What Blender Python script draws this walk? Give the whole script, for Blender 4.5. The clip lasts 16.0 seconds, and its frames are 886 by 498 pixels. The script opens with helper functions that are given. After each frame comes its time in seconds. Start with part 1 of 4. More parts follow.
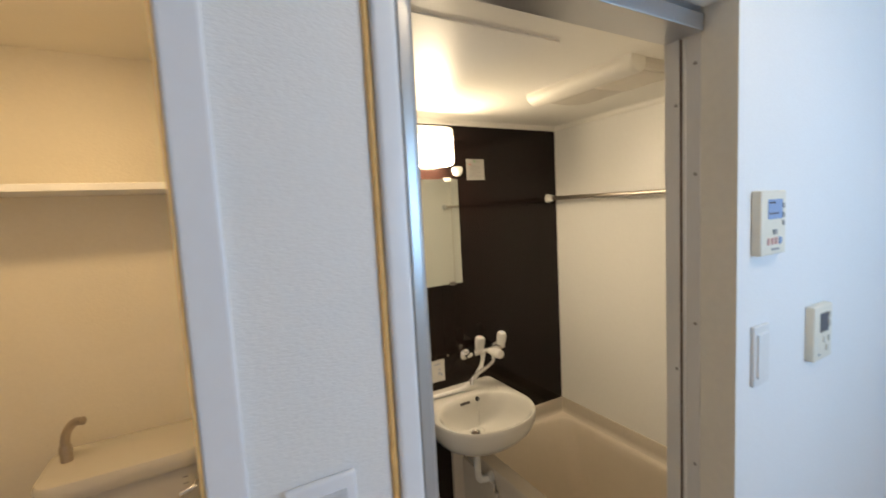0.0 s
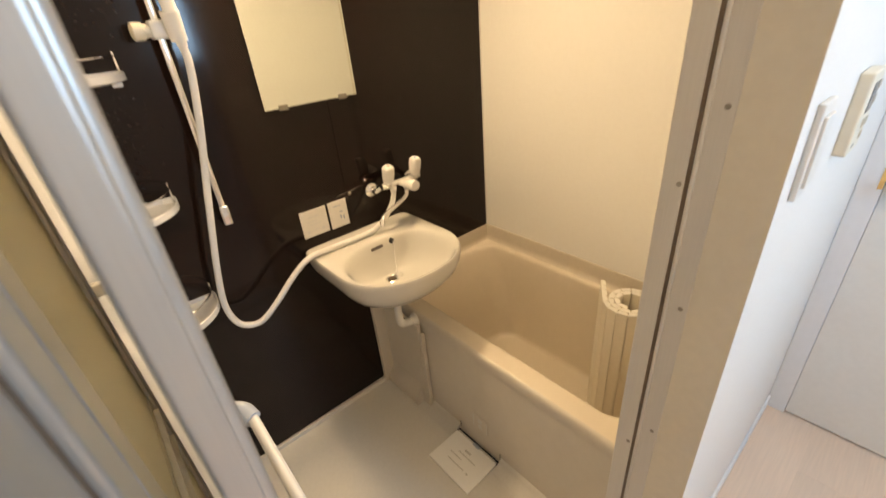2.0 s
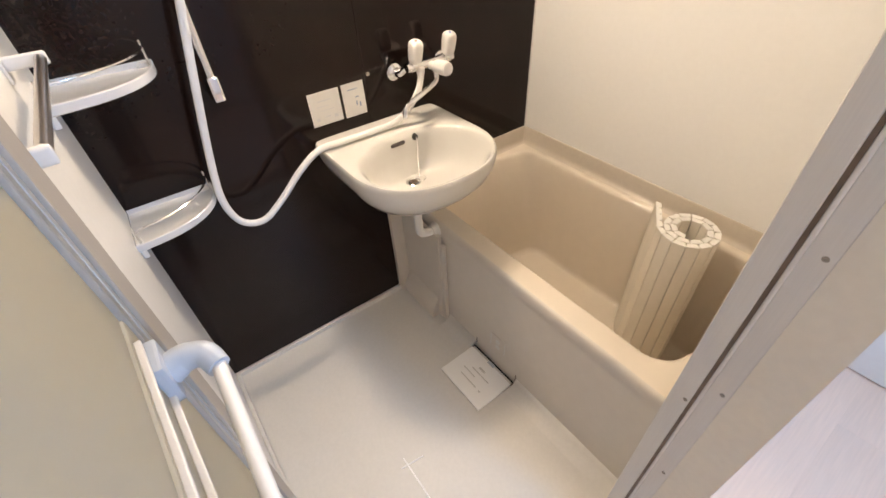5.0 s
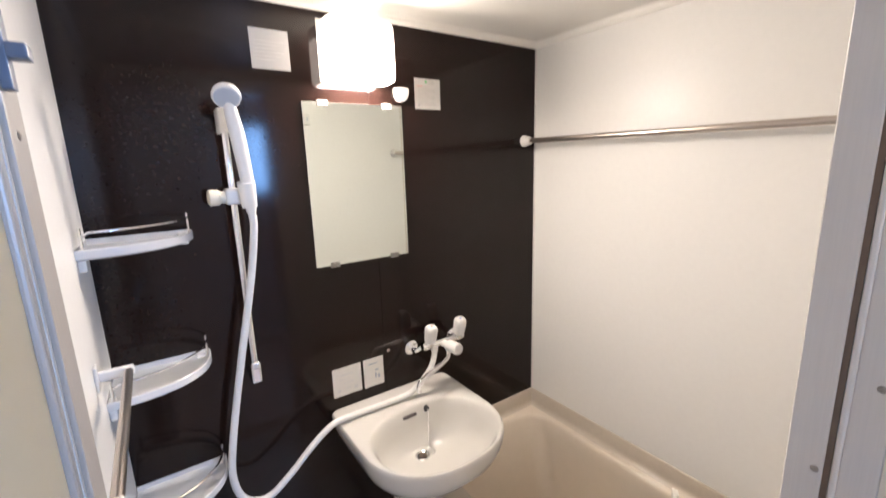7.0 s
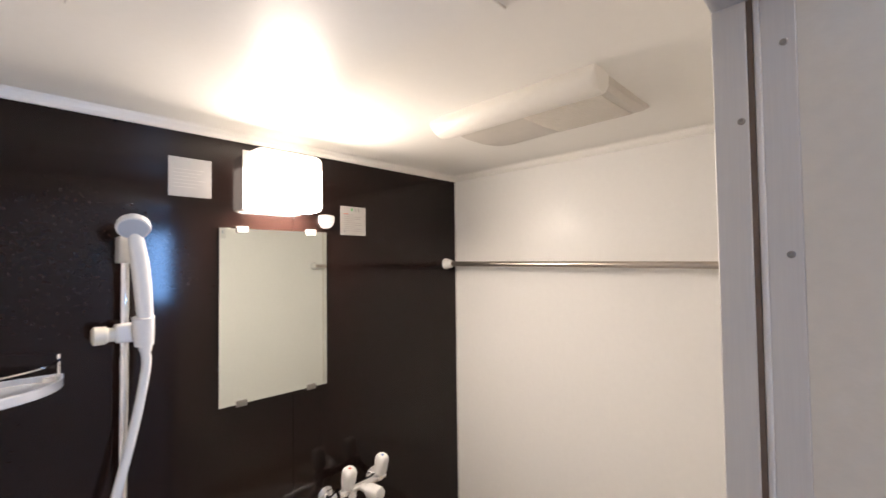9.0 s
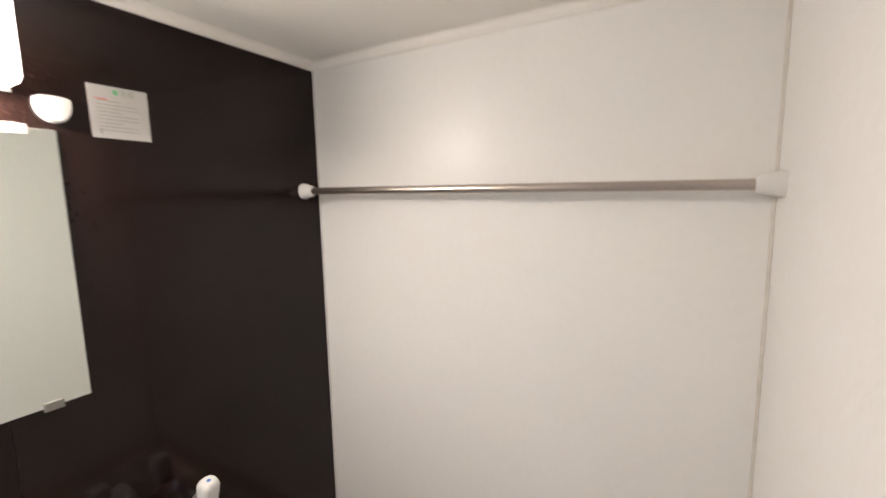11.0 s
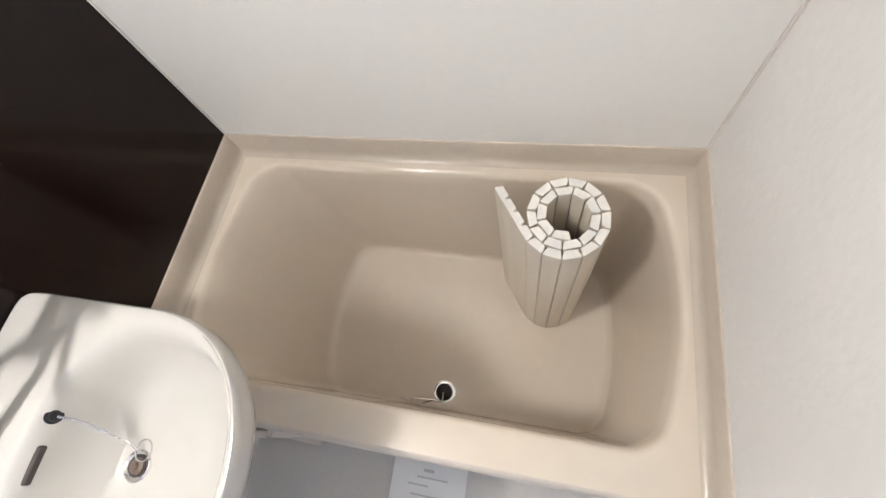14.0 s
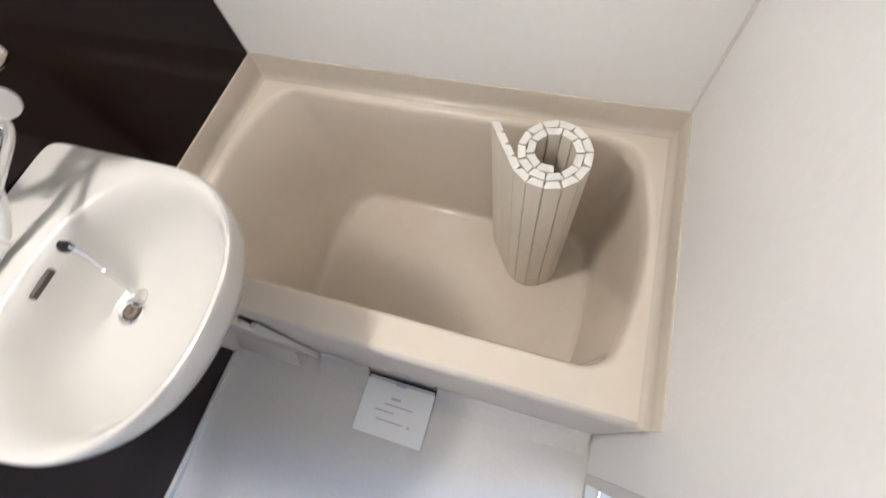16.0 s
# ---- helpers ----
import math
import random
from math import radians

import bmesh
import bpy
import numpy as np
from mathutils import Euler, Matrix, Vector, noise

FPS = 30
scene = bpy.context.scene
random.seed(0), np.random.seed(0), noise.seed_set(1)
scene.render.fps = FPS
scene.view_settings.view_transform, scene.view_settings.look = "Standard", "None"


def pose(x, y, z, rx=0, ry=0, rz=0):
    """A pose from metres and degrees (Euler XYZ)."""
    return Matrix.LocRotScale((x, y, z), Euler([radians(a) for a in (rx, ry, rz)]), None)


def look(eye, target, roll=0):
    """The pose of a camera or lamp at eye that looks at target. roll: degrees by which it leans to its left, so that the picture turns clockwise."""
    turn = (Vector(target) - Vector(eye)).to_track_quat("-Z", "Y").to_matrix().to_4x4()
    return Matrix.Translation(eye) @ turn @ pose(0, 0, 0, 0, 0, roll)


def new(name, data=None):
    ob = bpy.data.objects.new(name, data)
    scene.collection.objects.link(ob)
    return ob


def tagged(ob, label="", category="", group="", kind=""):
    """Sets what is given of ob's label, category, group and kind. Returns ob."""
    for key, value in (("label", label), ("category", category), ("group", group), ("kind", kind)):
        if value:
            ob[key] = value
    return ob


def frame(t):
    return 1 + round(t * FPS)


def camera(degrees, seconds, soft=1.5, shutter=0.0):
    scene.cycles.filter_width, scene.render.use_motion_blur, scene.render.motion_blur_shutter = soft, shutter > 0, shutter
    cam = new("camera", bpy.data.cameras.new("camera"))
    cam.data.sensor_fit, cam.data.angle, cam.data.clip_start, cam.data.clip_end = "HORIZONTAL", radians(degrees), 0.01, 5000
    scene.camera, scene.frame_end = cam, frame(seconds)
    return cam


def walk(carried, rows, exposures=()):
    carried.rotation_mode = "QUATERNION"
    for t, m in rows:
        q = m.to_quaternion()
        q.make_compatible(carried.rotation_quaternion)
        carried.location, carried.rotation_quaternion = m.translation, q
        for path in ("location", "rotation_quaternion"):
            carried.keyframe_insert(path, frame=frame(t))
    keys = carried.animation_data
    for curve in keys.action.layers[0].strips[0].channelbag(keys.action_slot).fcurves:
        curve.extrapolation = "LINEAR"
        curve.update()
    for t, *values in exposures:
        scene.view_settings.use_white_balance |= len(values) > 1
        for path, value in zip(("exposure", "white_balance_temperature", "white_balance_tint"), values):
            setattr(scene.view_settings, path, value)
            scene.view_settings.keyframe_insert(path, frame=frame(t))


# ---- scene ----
cam = camera(93.1, 16.0, 1.5, 0.4)
PATH = [
    (0, (-1.624, -1.647, 1.57), (-0.651, 0.091, 1.389), -3.1),
    (0.2, (-1.596, -1.64, 1.567), (-0.557, 0.051, 1.318), -3.6),
    (0.5, (-1.565, -1.606, 1.551), (-0.446, 0.016, 1.208), -4.0),
    (1, (-1.517, -1.516, 1.527), (-0.321, 0.003, 1.014), -4.7),
    (1.5, (-1.456, -1.42, 1.476), (-0.277, 0.028, 0.759), -5.2),
    (2, (-1.368, -1.333, 1.433), (-0.268, 0.034, 0.473), -5.4),
    (2.5, (-1.321, -1.269, 1.386), (-0.321, 0.002, 0.209), -5.3),
    (3, (-1.293, -1.22, 1.338), (-0.406, -0.047, -0.017), -5.3),
    (3.2, (-1.29, -1.214, 1.321), (-0.447, -0.077, -0.092), -5.4),
    (5.5, (-1.288, -1.183, 1.352), (-0.41, 0.13, 0.125), -2.6),
    (6, (-1.279, -1.209, 1.426), (-0.326, 0.261, 0.461), -2.5),
    (6.5, (-1.282, -1.219, 1.483), (-0.25, 0.358, 0.814), -1.9),
    (7, (-1.302, -1.222, 1.532), (-0.194, 0.394, 1.128), -1.8),
    (7.5, (-1.309, -1.234, 1.56), (-0.167, 0.399, 1.384), -1.8),
    (8, (-1.311, -1.229, 1.607), (-0.123, 0.379, 1.55), -1.8),
    (8.2, (-1.314, -1.232, 1.614), (-0.098, 0.356, 1.601), -1.7),
    (10.3, (-1.146, -1.065, 1.595), (0.548, -0.003, 1.602), 0.3),
    (10.5, (-1.089, -1.036, 1.587), (0.606, 0.024, 1.542), 0.3),
    (11, (-0.942, -0.941, 1.589), (0.795, 0.015, 1.329), -1.1),
    (11.5, (-0.817, -0.876, 1.596), (0.854, -0.03, 0.893), -4.4),
    (12, (-0.69, -0.843, 1.531), (0.728, -0.082, 0.343), -10.9),
    (12.5, (-0.624, -0.809, 1.428), (0.522, -0.175, -0.083), -16.2),
    (13, (-0.576, -0.795, 1.342), (0.307, -0.251, -0.368), -22.1),
    (13.5, (-0.561, -0.797, 1.287), (0.176, -0.312, -0.508), -25.5),
    (14, (-0.555, -0.793, 1.273), (0.155, -0.353, -0.544), -24.3),
    (14.5, (-0.548, -0.8, 1.271), (0.149, -0.378, -0.556), -23.9),
    (15, (-0.552, -0.802, 1.265), (0.132, -0.381, -0.567), -24.4),
    (15.5, (-0.594, -0.817, 1.26), (0.095, -0.421, -0.575), -21.5),
    (16, (-0.725, -0.853, 1.263), (-0.004, -0.419, -0.552), -15.9),
]
EXPOSURES = [(0.0, -0.14, 8900, 8), (0.5, -0.06, 11200, 11), (1.0, 0.06, 11600, 10), (1.5, 0.21, 12500, 12), (2.0, 0.46, 12200, 13), (2.5, 0.68, 10300, 14), (3.2, 0.77, 8500, 13), (5.3, 0.80, 7400, 14), (6.0, 0.82, 6600, 14), (6.5, 0.78, 6550, 14), (7.2, 0.54, 6600, 15), (8.2, 0.32, 6750, 16), (10.5, 0.32, 6550, 14), (11.5, 0.39, 6200, 13), (12.0, 0.54, 6150, 12), (12.5, 0.66, 6050, 12), (13.0, 0.80, 5950, 11), (14.0, 0.87, 5850, 10), (16.0, 0.84, 5850, 10)]
walk(cam, [(t, look(eye, target, roll)) for t, eye, target, roll in PATH], EXPOSURES)

# ---- light ----
world = bpy.data.worlds.new("sky")
scene.world = world
world.use_nodes = True
sky = world.node_tree.nodes.new("ShaderNodeTexSky")
sky.sky_type, sky.sun_disc = "NISHITA", False
sky.sun_elevation, sky.sun_rotation = radians(50), radians(160)
world.node_tree.links.new(sky.outputs["Color"], world.node_tree.nodes["Background"].inputs["Color"])
world.node_tree.nodes["Background"].inputs["Strength"].default_value = 0.1
sun_data = bpy.data.lights.new("sun", "SUN")
sun_data.energy, sun_data.angle, sun_data.color = 1.0, radians(12), (1.0, 0.96, 0.9)
sun = new("sun", sun_data)
sun.matrix_world = look((0.6, -6, 8), (0, 0, 0))


def area_lamp(name, eye, target, width, height, watts, colour):
    data = bpy.data.lights.new(name, "AREA")
    data.shape, data.size, data.size_y, data.energy, data.color = "RECTANGLE", width, height, watts, colour
    ob = new(name, data)
    ob.matrix_world = look(eye, target)
    return ob


BATH_LAMP = 33.5
WINDOW_WATTS, HALL_GLOW, WC_GLOW = 16.0, 110.0, 112.0
area_lamp("window_light", (-0.50, -2.52, 1.60), (-0.50, 0, 1.50), 0.27, 0.5, WINDOW_WATTS, (0.20, 0.48, 1.0))


# ---- materials ----
def material(name, colour, rough=0.5, metal=0.0, grain=0.06, scale=40.0, bump=0.0, bump_scale=200.0, stretch=(1, 1, 1),
             rough_var=0.02, coat=0.0, random_tone=0.0, transmission=0.0, stain=0.05, spec=0.5):
    m = bpy.data.materials.new(name)
    m.use_nodes = True
    nt = m.node_tree
    n, l = nt.nodes, nt.links
    b = n["Principled BSDF"]
    b.inputs["Metallic"].default_value = metal
    b.inputs["Coat Weight"].default_value = coat
    b.inputs["Coat Roughness"].default_value = 0.08
    b.inputs["Transmission Weight"].default_value = transmission
    b.inputs["Specular IOR Level"].default_value = spec
    tc = n.new("ShaderNodeTexCoord")
    mp = n.new("ShaderNodeMapping")
    mp.inputs["Scale"].default_value = stretch
    l.new(tc.outputs["Object"], mp.inputs["Vector"])
    fine = n.new("ShaderNodeTexNoise")
    fine.inputs["Scale"].default_value, fine.inputs["Detail"].default_value = scale, 6
    l.new(mp.outputs["Vector"], fine.inputs["Vector"])
    broad = n.new("ShaderNodeTexNoise")
    broad.inputs["Scale"].default_value, broad.inputs["Detail"].default_value = 2.3, 3
    l.new(tc.outputs["Object"], broad.inputs["Vector"])

    def ranged(src, lo, hi):
        r = n.new("ShaderNodeMapRange")
        r.interpolation_type = "SMOOTHSTEP"
        r.inputs["From Min"].default_value, r.inputs["From Max"].default_value = 0.15, 0.85
        r.inputs["To Min"].default_value, r.inputs["To Max"].default_value = lo, hi
        l.new(src, r.inputs["Value"])
        return r.outputs["Result"]

    mul = n.new("ShaderNodeMath")
    mul.operation = "MULTIPLY"
    l.new(ranged(fine.outputs["Fac"], 1 - grain, 1 + grain), mul.inputs[0])
    l.new(ranged(broad.outputs["Fac"], 1 - stain, 1 + stain * 0.6), mul.inputs[1])
    value = mul.outputs[0]
    if random_tone:
        info = n.new("ShaderNodeObjectInfo")
        r = n.new("ShaderNodeMapRange")
        r.inputs["To Min"].default_value, r.inputs["To Max"].default_value = 1 - random_tone, 1 + random_tone
        l.new(info.outputs["Random"], r.inputs["Value"])
        again = n.new("ShaderNodeMath")
        again.operation = "MULTIPLY"
        l.new(value, again.inputs[0])
        l.new(r.outputs["Result"], again.inputs[1])
        value = again.outputs[0]
    tone = n.new("ShaderNodeVectorMath")
    tone.operation = "SCALE"
    tone.inputs[0].default_value = colour
    l.new(value, tone.inputs["Scale"])
    l.new(tone.outputs["Vector"], b.inputs["Base Color"])
    l.new(ranged(broad.outputs["Fac"], max(0.02, rough - rough_var), min(1, rough + rough_var)), b.inputs["Roughness"])
    if bump:
        relief = n.new("ShaderNodeTexNoise")
        relief.inputs["Scale"].default_value, relief.inputs["Detail"].default_value = bump_scale, 3
        l.new(mp.outputs["Vector"], relief.inputs["Vector"])
        bp = n.new("ShaderNodeBump")
        bp.inputs["Strength"].default_value, bp.inputs["Distance"].default_value = bump, 0.002
        l.new(relief.outputs["Fac"], bp.inputs["Height"])
        l.new(bp.outputs["Normal"], b.inputs["Normal"])
    return m


def glow(name, colour, strength):
    m = bpy.data.materials.new(name)
    m.use_nodes = True
    b = m.node_tree.nodes["Principled BSDF"]
    b.inputs["Base Color"].default_value = (0.9, 0.88, 0.84, 1)
    b.inputs["Emission Color"].default_value = (*colour, 1)
    b.inputs["Emission Strength"].default_value = strength
    return m


DARK = material("dark_wood_laminate", (0.0115, 0.0053, 0.0043), 0.11, grain=0.03, scale=120, rough_var=0.0, spec=0.26, stain=0.03)
PANEL = material("white_embossed_panel", (0.84, 0.825, 0.795), 0.33, grain=0.012, scale=60, bump=0.10, bump_scale=55, stain=0.012, rough_var=0.0, spec=0.30)
EMBOSS = material("white_leather_embossed_panel", (0.84, 0.825, 0.80), 0.42, grain=0.015, scale=60, bump=0.4, bump_scale=75, stain=0.012, rough_var=0.02)
CEIL = material("satin_ceiling_panel", (0.84, 0.815, 0.765), 0.40, grain=0.008, scale=60, bump=0.02, bump_scale=20, stain=0.008, rough_var=0.0, spec=0.18)
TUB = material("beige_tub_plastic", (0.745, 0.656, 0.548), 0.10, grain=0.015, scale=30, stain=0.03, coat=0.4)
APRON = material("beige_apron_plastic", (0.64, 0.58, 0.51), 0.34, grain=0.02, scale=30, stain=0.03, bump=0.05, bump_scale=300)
LIP = material("tan_sealing_edge", (0.60, 0.53, 0.445), 0.25, grain=0.03, scale=60)
CERAMIC = material("ivory_ceramic", (0.615, 0.595, 0.555), 0.1, grain=0.008, scale=20, stain=0.02, coat=0.4, rough_var=0.03)
PLASTIC = material("white_plastic", (0.74, 0.725, 0.70), 0.34, grain=0.02, scale=60, stain=0.03)
GREYPL = material("grey_plastic", (0.46, 0.50, 0.56), 0.38, grain=0.03, scale=60)
CREAMPL = material("cream_plastic", (0.76, 0.70, 0.58), 0.38, grain=0.02, scale=60)
FLOOR = material("offwhite_shower_floor", (0.645, 0.615, 0.572), 0.38, grain=0.03, scale=90, bump=0.25, bump_scale=420, stain=0.05)
CHROME = material("chrome", (0.85, 0.85, 0.86), 0.08, 1.0, grain=0.01, rough_var=0.03)
STEEL = material("brushed_stainless_steel", (0.52, 0.46, 0.41), 0.30, 1.0, grain=0.05, scale=30, stretch=(1, 0.1, 1))
ALU = material("anodised_aluminium", (0.58, 0.59, 0.62), 0.33, 1.0, grain=0.04, scale=60, stretch=(12, 12, 0.3), rough_var=0.0)
STILE = material("pale_anodised_stile", (0.48, 0.475, 0.468), 0.31, 0.48, grain=0.03, scale=60, stretch=(12, 12, 0.3), rough_var=0.0)
ALUPAINT = material("satin_aluminium_profile", (0.68, 0.655, 0.625), 0.36, 0.0, grain=0.03, scale=50, stretch=(10, 10, 0.3))
CORNERTAN = material("pale_tan_joint", (0.73, 0.69, 0.63), 0.45)
STRIPM = material("grey_tan_closing_strip", (0.40, 0.365, 0.325), 0.45, grain=0.04, scale=60, stretch=(10, 10, 0.3))
SCREWM = material("dull_screw_head", (0.34, 0.31, 0.28), 0.4, 0.9, grain=0.1)
RUBBER = material("dark_rubber_seal", (0.15, 0.105, 0.078), 0.5, grain=0.15)
BLACK = material("black_opening", (0.015, 0.014, 0.014), 0.5)
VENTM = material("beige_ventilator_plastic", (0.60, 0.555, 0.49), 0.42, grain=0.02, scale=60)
RIDGE = material("white_ridge", (0.88, 0.87, 0.85), 0.3, grain=0.01)
FROST = material("frosted_door_pane", (0.75, 0.715, 0.63), 0.42, grain=0.02, scale=120, bump=0.12, bump_scale=260, stain=0.03)
PAPER = material("white_textured_wallpaper", (0.80, 0.79, 0.775), 0.62, grain=0.02, scale=120, bump=0.32, bump_scale=170, stretch=(1, 1, 2.2), stain=0.02)
CASING = material("white_painted_casing", (0.78, 0.79, 0.82), 0.34, grain=0.015, scale=40, stain=0.02)
REVEAL = material("cream_paper_reveal", (0.76, 0.71, 0.62), 0.5, grain=0.03, scale=60, bump=0.12, bump_scale=160)
CAULK = material("beige_caulk_line", (0.85, 0.51, 0.20), 0.6, grain=0.12, scale=60, bump=0.4, bump_scale=140)
_n, _l = FROST.node_tree.nodes, FROST.node_tree.links
_tr, _mx = _n.new("ShaderNodeBsdfTranslucent"), _n.new("ShaderNodeMixShader")
_tr.inputs["Color"].default_value, _mx.inputs["Fac"].default_value = (0.95, 0.92, 0.84, 1), 0.70
_l.new(_n["Principled BSDF"].outputs["BSDF"], _mx.inputs[1])
_l.new(_tr.outputs["BSDF"], _mx.inputs[2])
_l.new(_mx.outputs["Shader"], _n["Material Output"].inputs["Surface"])
WOOD = material("pale_pink_floor_board", (0.82, 0.62, 0.50), 0.42, grain=0.05, scale=16, stretch=(0.5, 9, 9), bump=0.04, bump_scale=60, random_tone=0.03)
DOORW = material("white_door_leaf", (0.78, 0.77, 0.75), 0.45, grain=0.02, scale=50, bump=0.05, bump_scale=200)
LABEL = material("white_label_card", (0.68, 0.665, 0.635), 0.5, grain=0.015, scale=60)
INK = material("grey_print", (0.30, 0.29, 0.28), 0.6)
REDINK = material("red_print", (0.65, 0.10, 0.06), 0.5)
BLUEINK = material("blue_print", (0.10, 0.24, 0.60), 0.5)
GREENINK = material("green_print", (0.10, 0.40, 0.15), 0.5)
SCREEN = material("blue_grey_screen", (0.22, 0.34, 0.55), 0.25, grain=0.03)
LCD = material("dark_screen", (0.04, 0.05, 0.07), 0.2)
WCWALL = material("cream_wc_wallpaper", (0.80, 0.76, 0.68), 0.6, grain=0.02, scale=120, bump=0.4, bump_scale=160)
SHELFPL = material("frosted_white_shelf_plastic", (0.80, 0.80, 0.80), 0.2, grain=0.02, scale=40, transmission=0.25)
SLAT = material("ivory_slat_plastic", (0.78, 0.71, 0.60), 0.42, grain=0.02, scale=50, random_tone=0.03)
SLATEND = material("white_slat_end_cap", (0.84, 0.81, 0.75), 0.45, grain=0.03, scale=80)
# white card, colour darkened so the lamp close by does not burn it out
DIMCARD = material("lamp_dimmed_card", (0.47, 0.455, 0.435), 0.55, grain=0.02, scale=60)
CLEARPL = material("clear_yellowed_clip", (0.20, 0.19, 0.17), 0.3, grain=0.03, scale=60)
LATCHPL = material("dark_blue_grey_plastic", (0.13, 0.16, 0.22), 0.4, grain=0.04, scale=60)
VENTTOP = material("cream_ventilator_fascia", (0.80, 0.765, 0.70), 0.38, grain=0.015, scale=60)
# uneven shade brightness is invented: it steers light down and forward, off the ceiling
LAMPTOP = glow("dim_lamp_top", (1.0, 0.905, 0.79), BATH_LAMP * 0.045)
LAMPLOW = glow("added_underside_emitter", (1.0, 0.905, 0.79), BATH_LAMP * 4.6)
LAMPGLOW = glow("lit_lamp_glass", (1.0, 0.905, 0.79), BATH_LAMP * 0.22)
LAMPFACE = glow("added_face_emitter", (1.0, 0.905, 0.79), BATH_LAMP * 3.9)
HALLGLOW = glow("lit_hall_downlight", (1.0, 0.90, 0.78), HALL_GLOW)
WCGLOW = glow("lit_wc_downlight", (1.0, 0.74, 0.46), WC_GLOW)

MIRROR = bpy.data.materials.new("silvered_mirror")
MIRROR.use_nodes = True
_b = MIRROR.node_tree.nodes["Principled BSDF"]
_b.inputs["Base Color"].default_value, _b.inputs["Metallic"].default_value, _b.inputs["Roughness"].default_value = (0.80, 0.85, 0.81, 1), 1.0, 0.02


# ---- mesh tools ----
def part(name, bm, mat, parent=None, label="", smooth=False):
    bmesh.ops.recalc_face_normals(bm, faces=bm.faces)
    me = bpy.data.meshes.new(name)
    bm.to_mesh(me)
    bm.free()
    for m in (mat if isinstance(mat, (list, tuple)) else [mat]):
        me.materials.append(m)
    if smooth:
        me.shade_smooth()
        me.set_sharp_from_angle(angle=radians(38))
    ob = new(name, me)
    ob.parent = parent
    if label:
        ob["label"] = label
    return ob


def thing(name, label, category, group="", kind=""):
    return tagged(new(name), label, category, group, kind)


def structure(name, bm, mat, label, category, smooth=False):
    return tagged(part(name, bm, mat, None, "", smooth), label, category, "", "structure")


def box(lo, hi, bevel=0.0, seg=2, bm=None):
    bm2 = bmesh.new()
    bmesh.ops.create_cube(bm2, size=1.0)
    for v in bm2.verts:
        v.co = Vector([(lo[i] + hi[i]) / 2 + v.co[i] * (hi[i] - lo[i]) for i in range(3)])
    if bevel:
        bmesh.ops.bevel(bm2, geom=list(bm2.edges), offset=bevel, segments=seg, affect="EDGES", profile=0.6)
    return merge(bm, bm2)


def merge(bm, bm2):
    if bm is None:
        return bm2
    me = bpy.data.meshes.new("tmp")
    bm2.to_mesh(me)
    bm2.free()
    bm.from_mesh(me)
    bpy.data.meshes.remove(me)
    return bm


def loft(rings, cap_start=True, cap_end=True, closed=True, bm=None):
    bm2 = bmesh.new()
    rows = [[bm2.verts.new(p) for p in r] for r in rings]
    n = len(rows[0])
    for a, b in zip(rows, rows[1:]):
        for i in range(n if closed else n - 1):
            j = (i + 1) % n
            bm2.faces.new((a[i], a[j], b[j], b[i]))
    if cap_start:
        bm2.faces.new(rows[0])
    if cap_end:
        bm2.faces.new(rows[-1])
    return merge(bm, bm2)


def curve(points, steps=8):
    """Points of a smooth line through the given ones."""
    p = [Vector(q) for q in points]
    p = [2 * p[0] - p[1]] + p + [2 * p[-1] - p[-2]]
    out = []
    for a, b, c, d in zip(p, p[1:], p[2:], p[3:]):
        for k in range(steps):
            t = k / steps
            out.append(0.5 * (2 * b + (c - a) * t + (2 * a - 5 * b + 4 * c - d) * t * t + (3 * b - a - 3 * c + d) * t ** 3))
    return out + [p[-2]]


def tube(points, radius, sides=14, bm=None, caps=True):
    """A pipe along the points; radius: one number or one for each point."""
    pts = [Vector(q) for q in points]
    radii = radius if isinstance(radius, (list, tuple)) else [radius] * len(pts)
    way = (pts[1] - pts[0]).normalized()
    side = way.orthogonal().normalized()
    rings = []
    for i, p in enumerate(pts):
        t = (pts[min(i + 1, len(pts) - 1)] - pts[max(i - 1, 0)]).normalized()
        side = (side - t * side.dot(t)).normalized()
        up = t.cross(side)
        rings.append([p + radii[i] * (math.cos(a) * side + math.sin(a) * up) for a in (2 * math.pi * k / sides for k in range(sides))])
    return loft(rings, caps, caps, True, bm)


def turned(base, axis, profile, sides=28, bm=None):
    """A turned body: profile is a list of (distance along the axis, radius)."""
    base, axis = Vector(base), Vector(axis).normalized()
    side = axis.orthogonal().normalized()
    up = axis.cross(side)
    rings = [[base + d * axis + r * (math.cos(a) * side + math.sin(a) * up) for a in (2 * math.pi * k / sides for k in range(sides))] for d, r in profile]
    return loft(rings, True, True, True, bm)


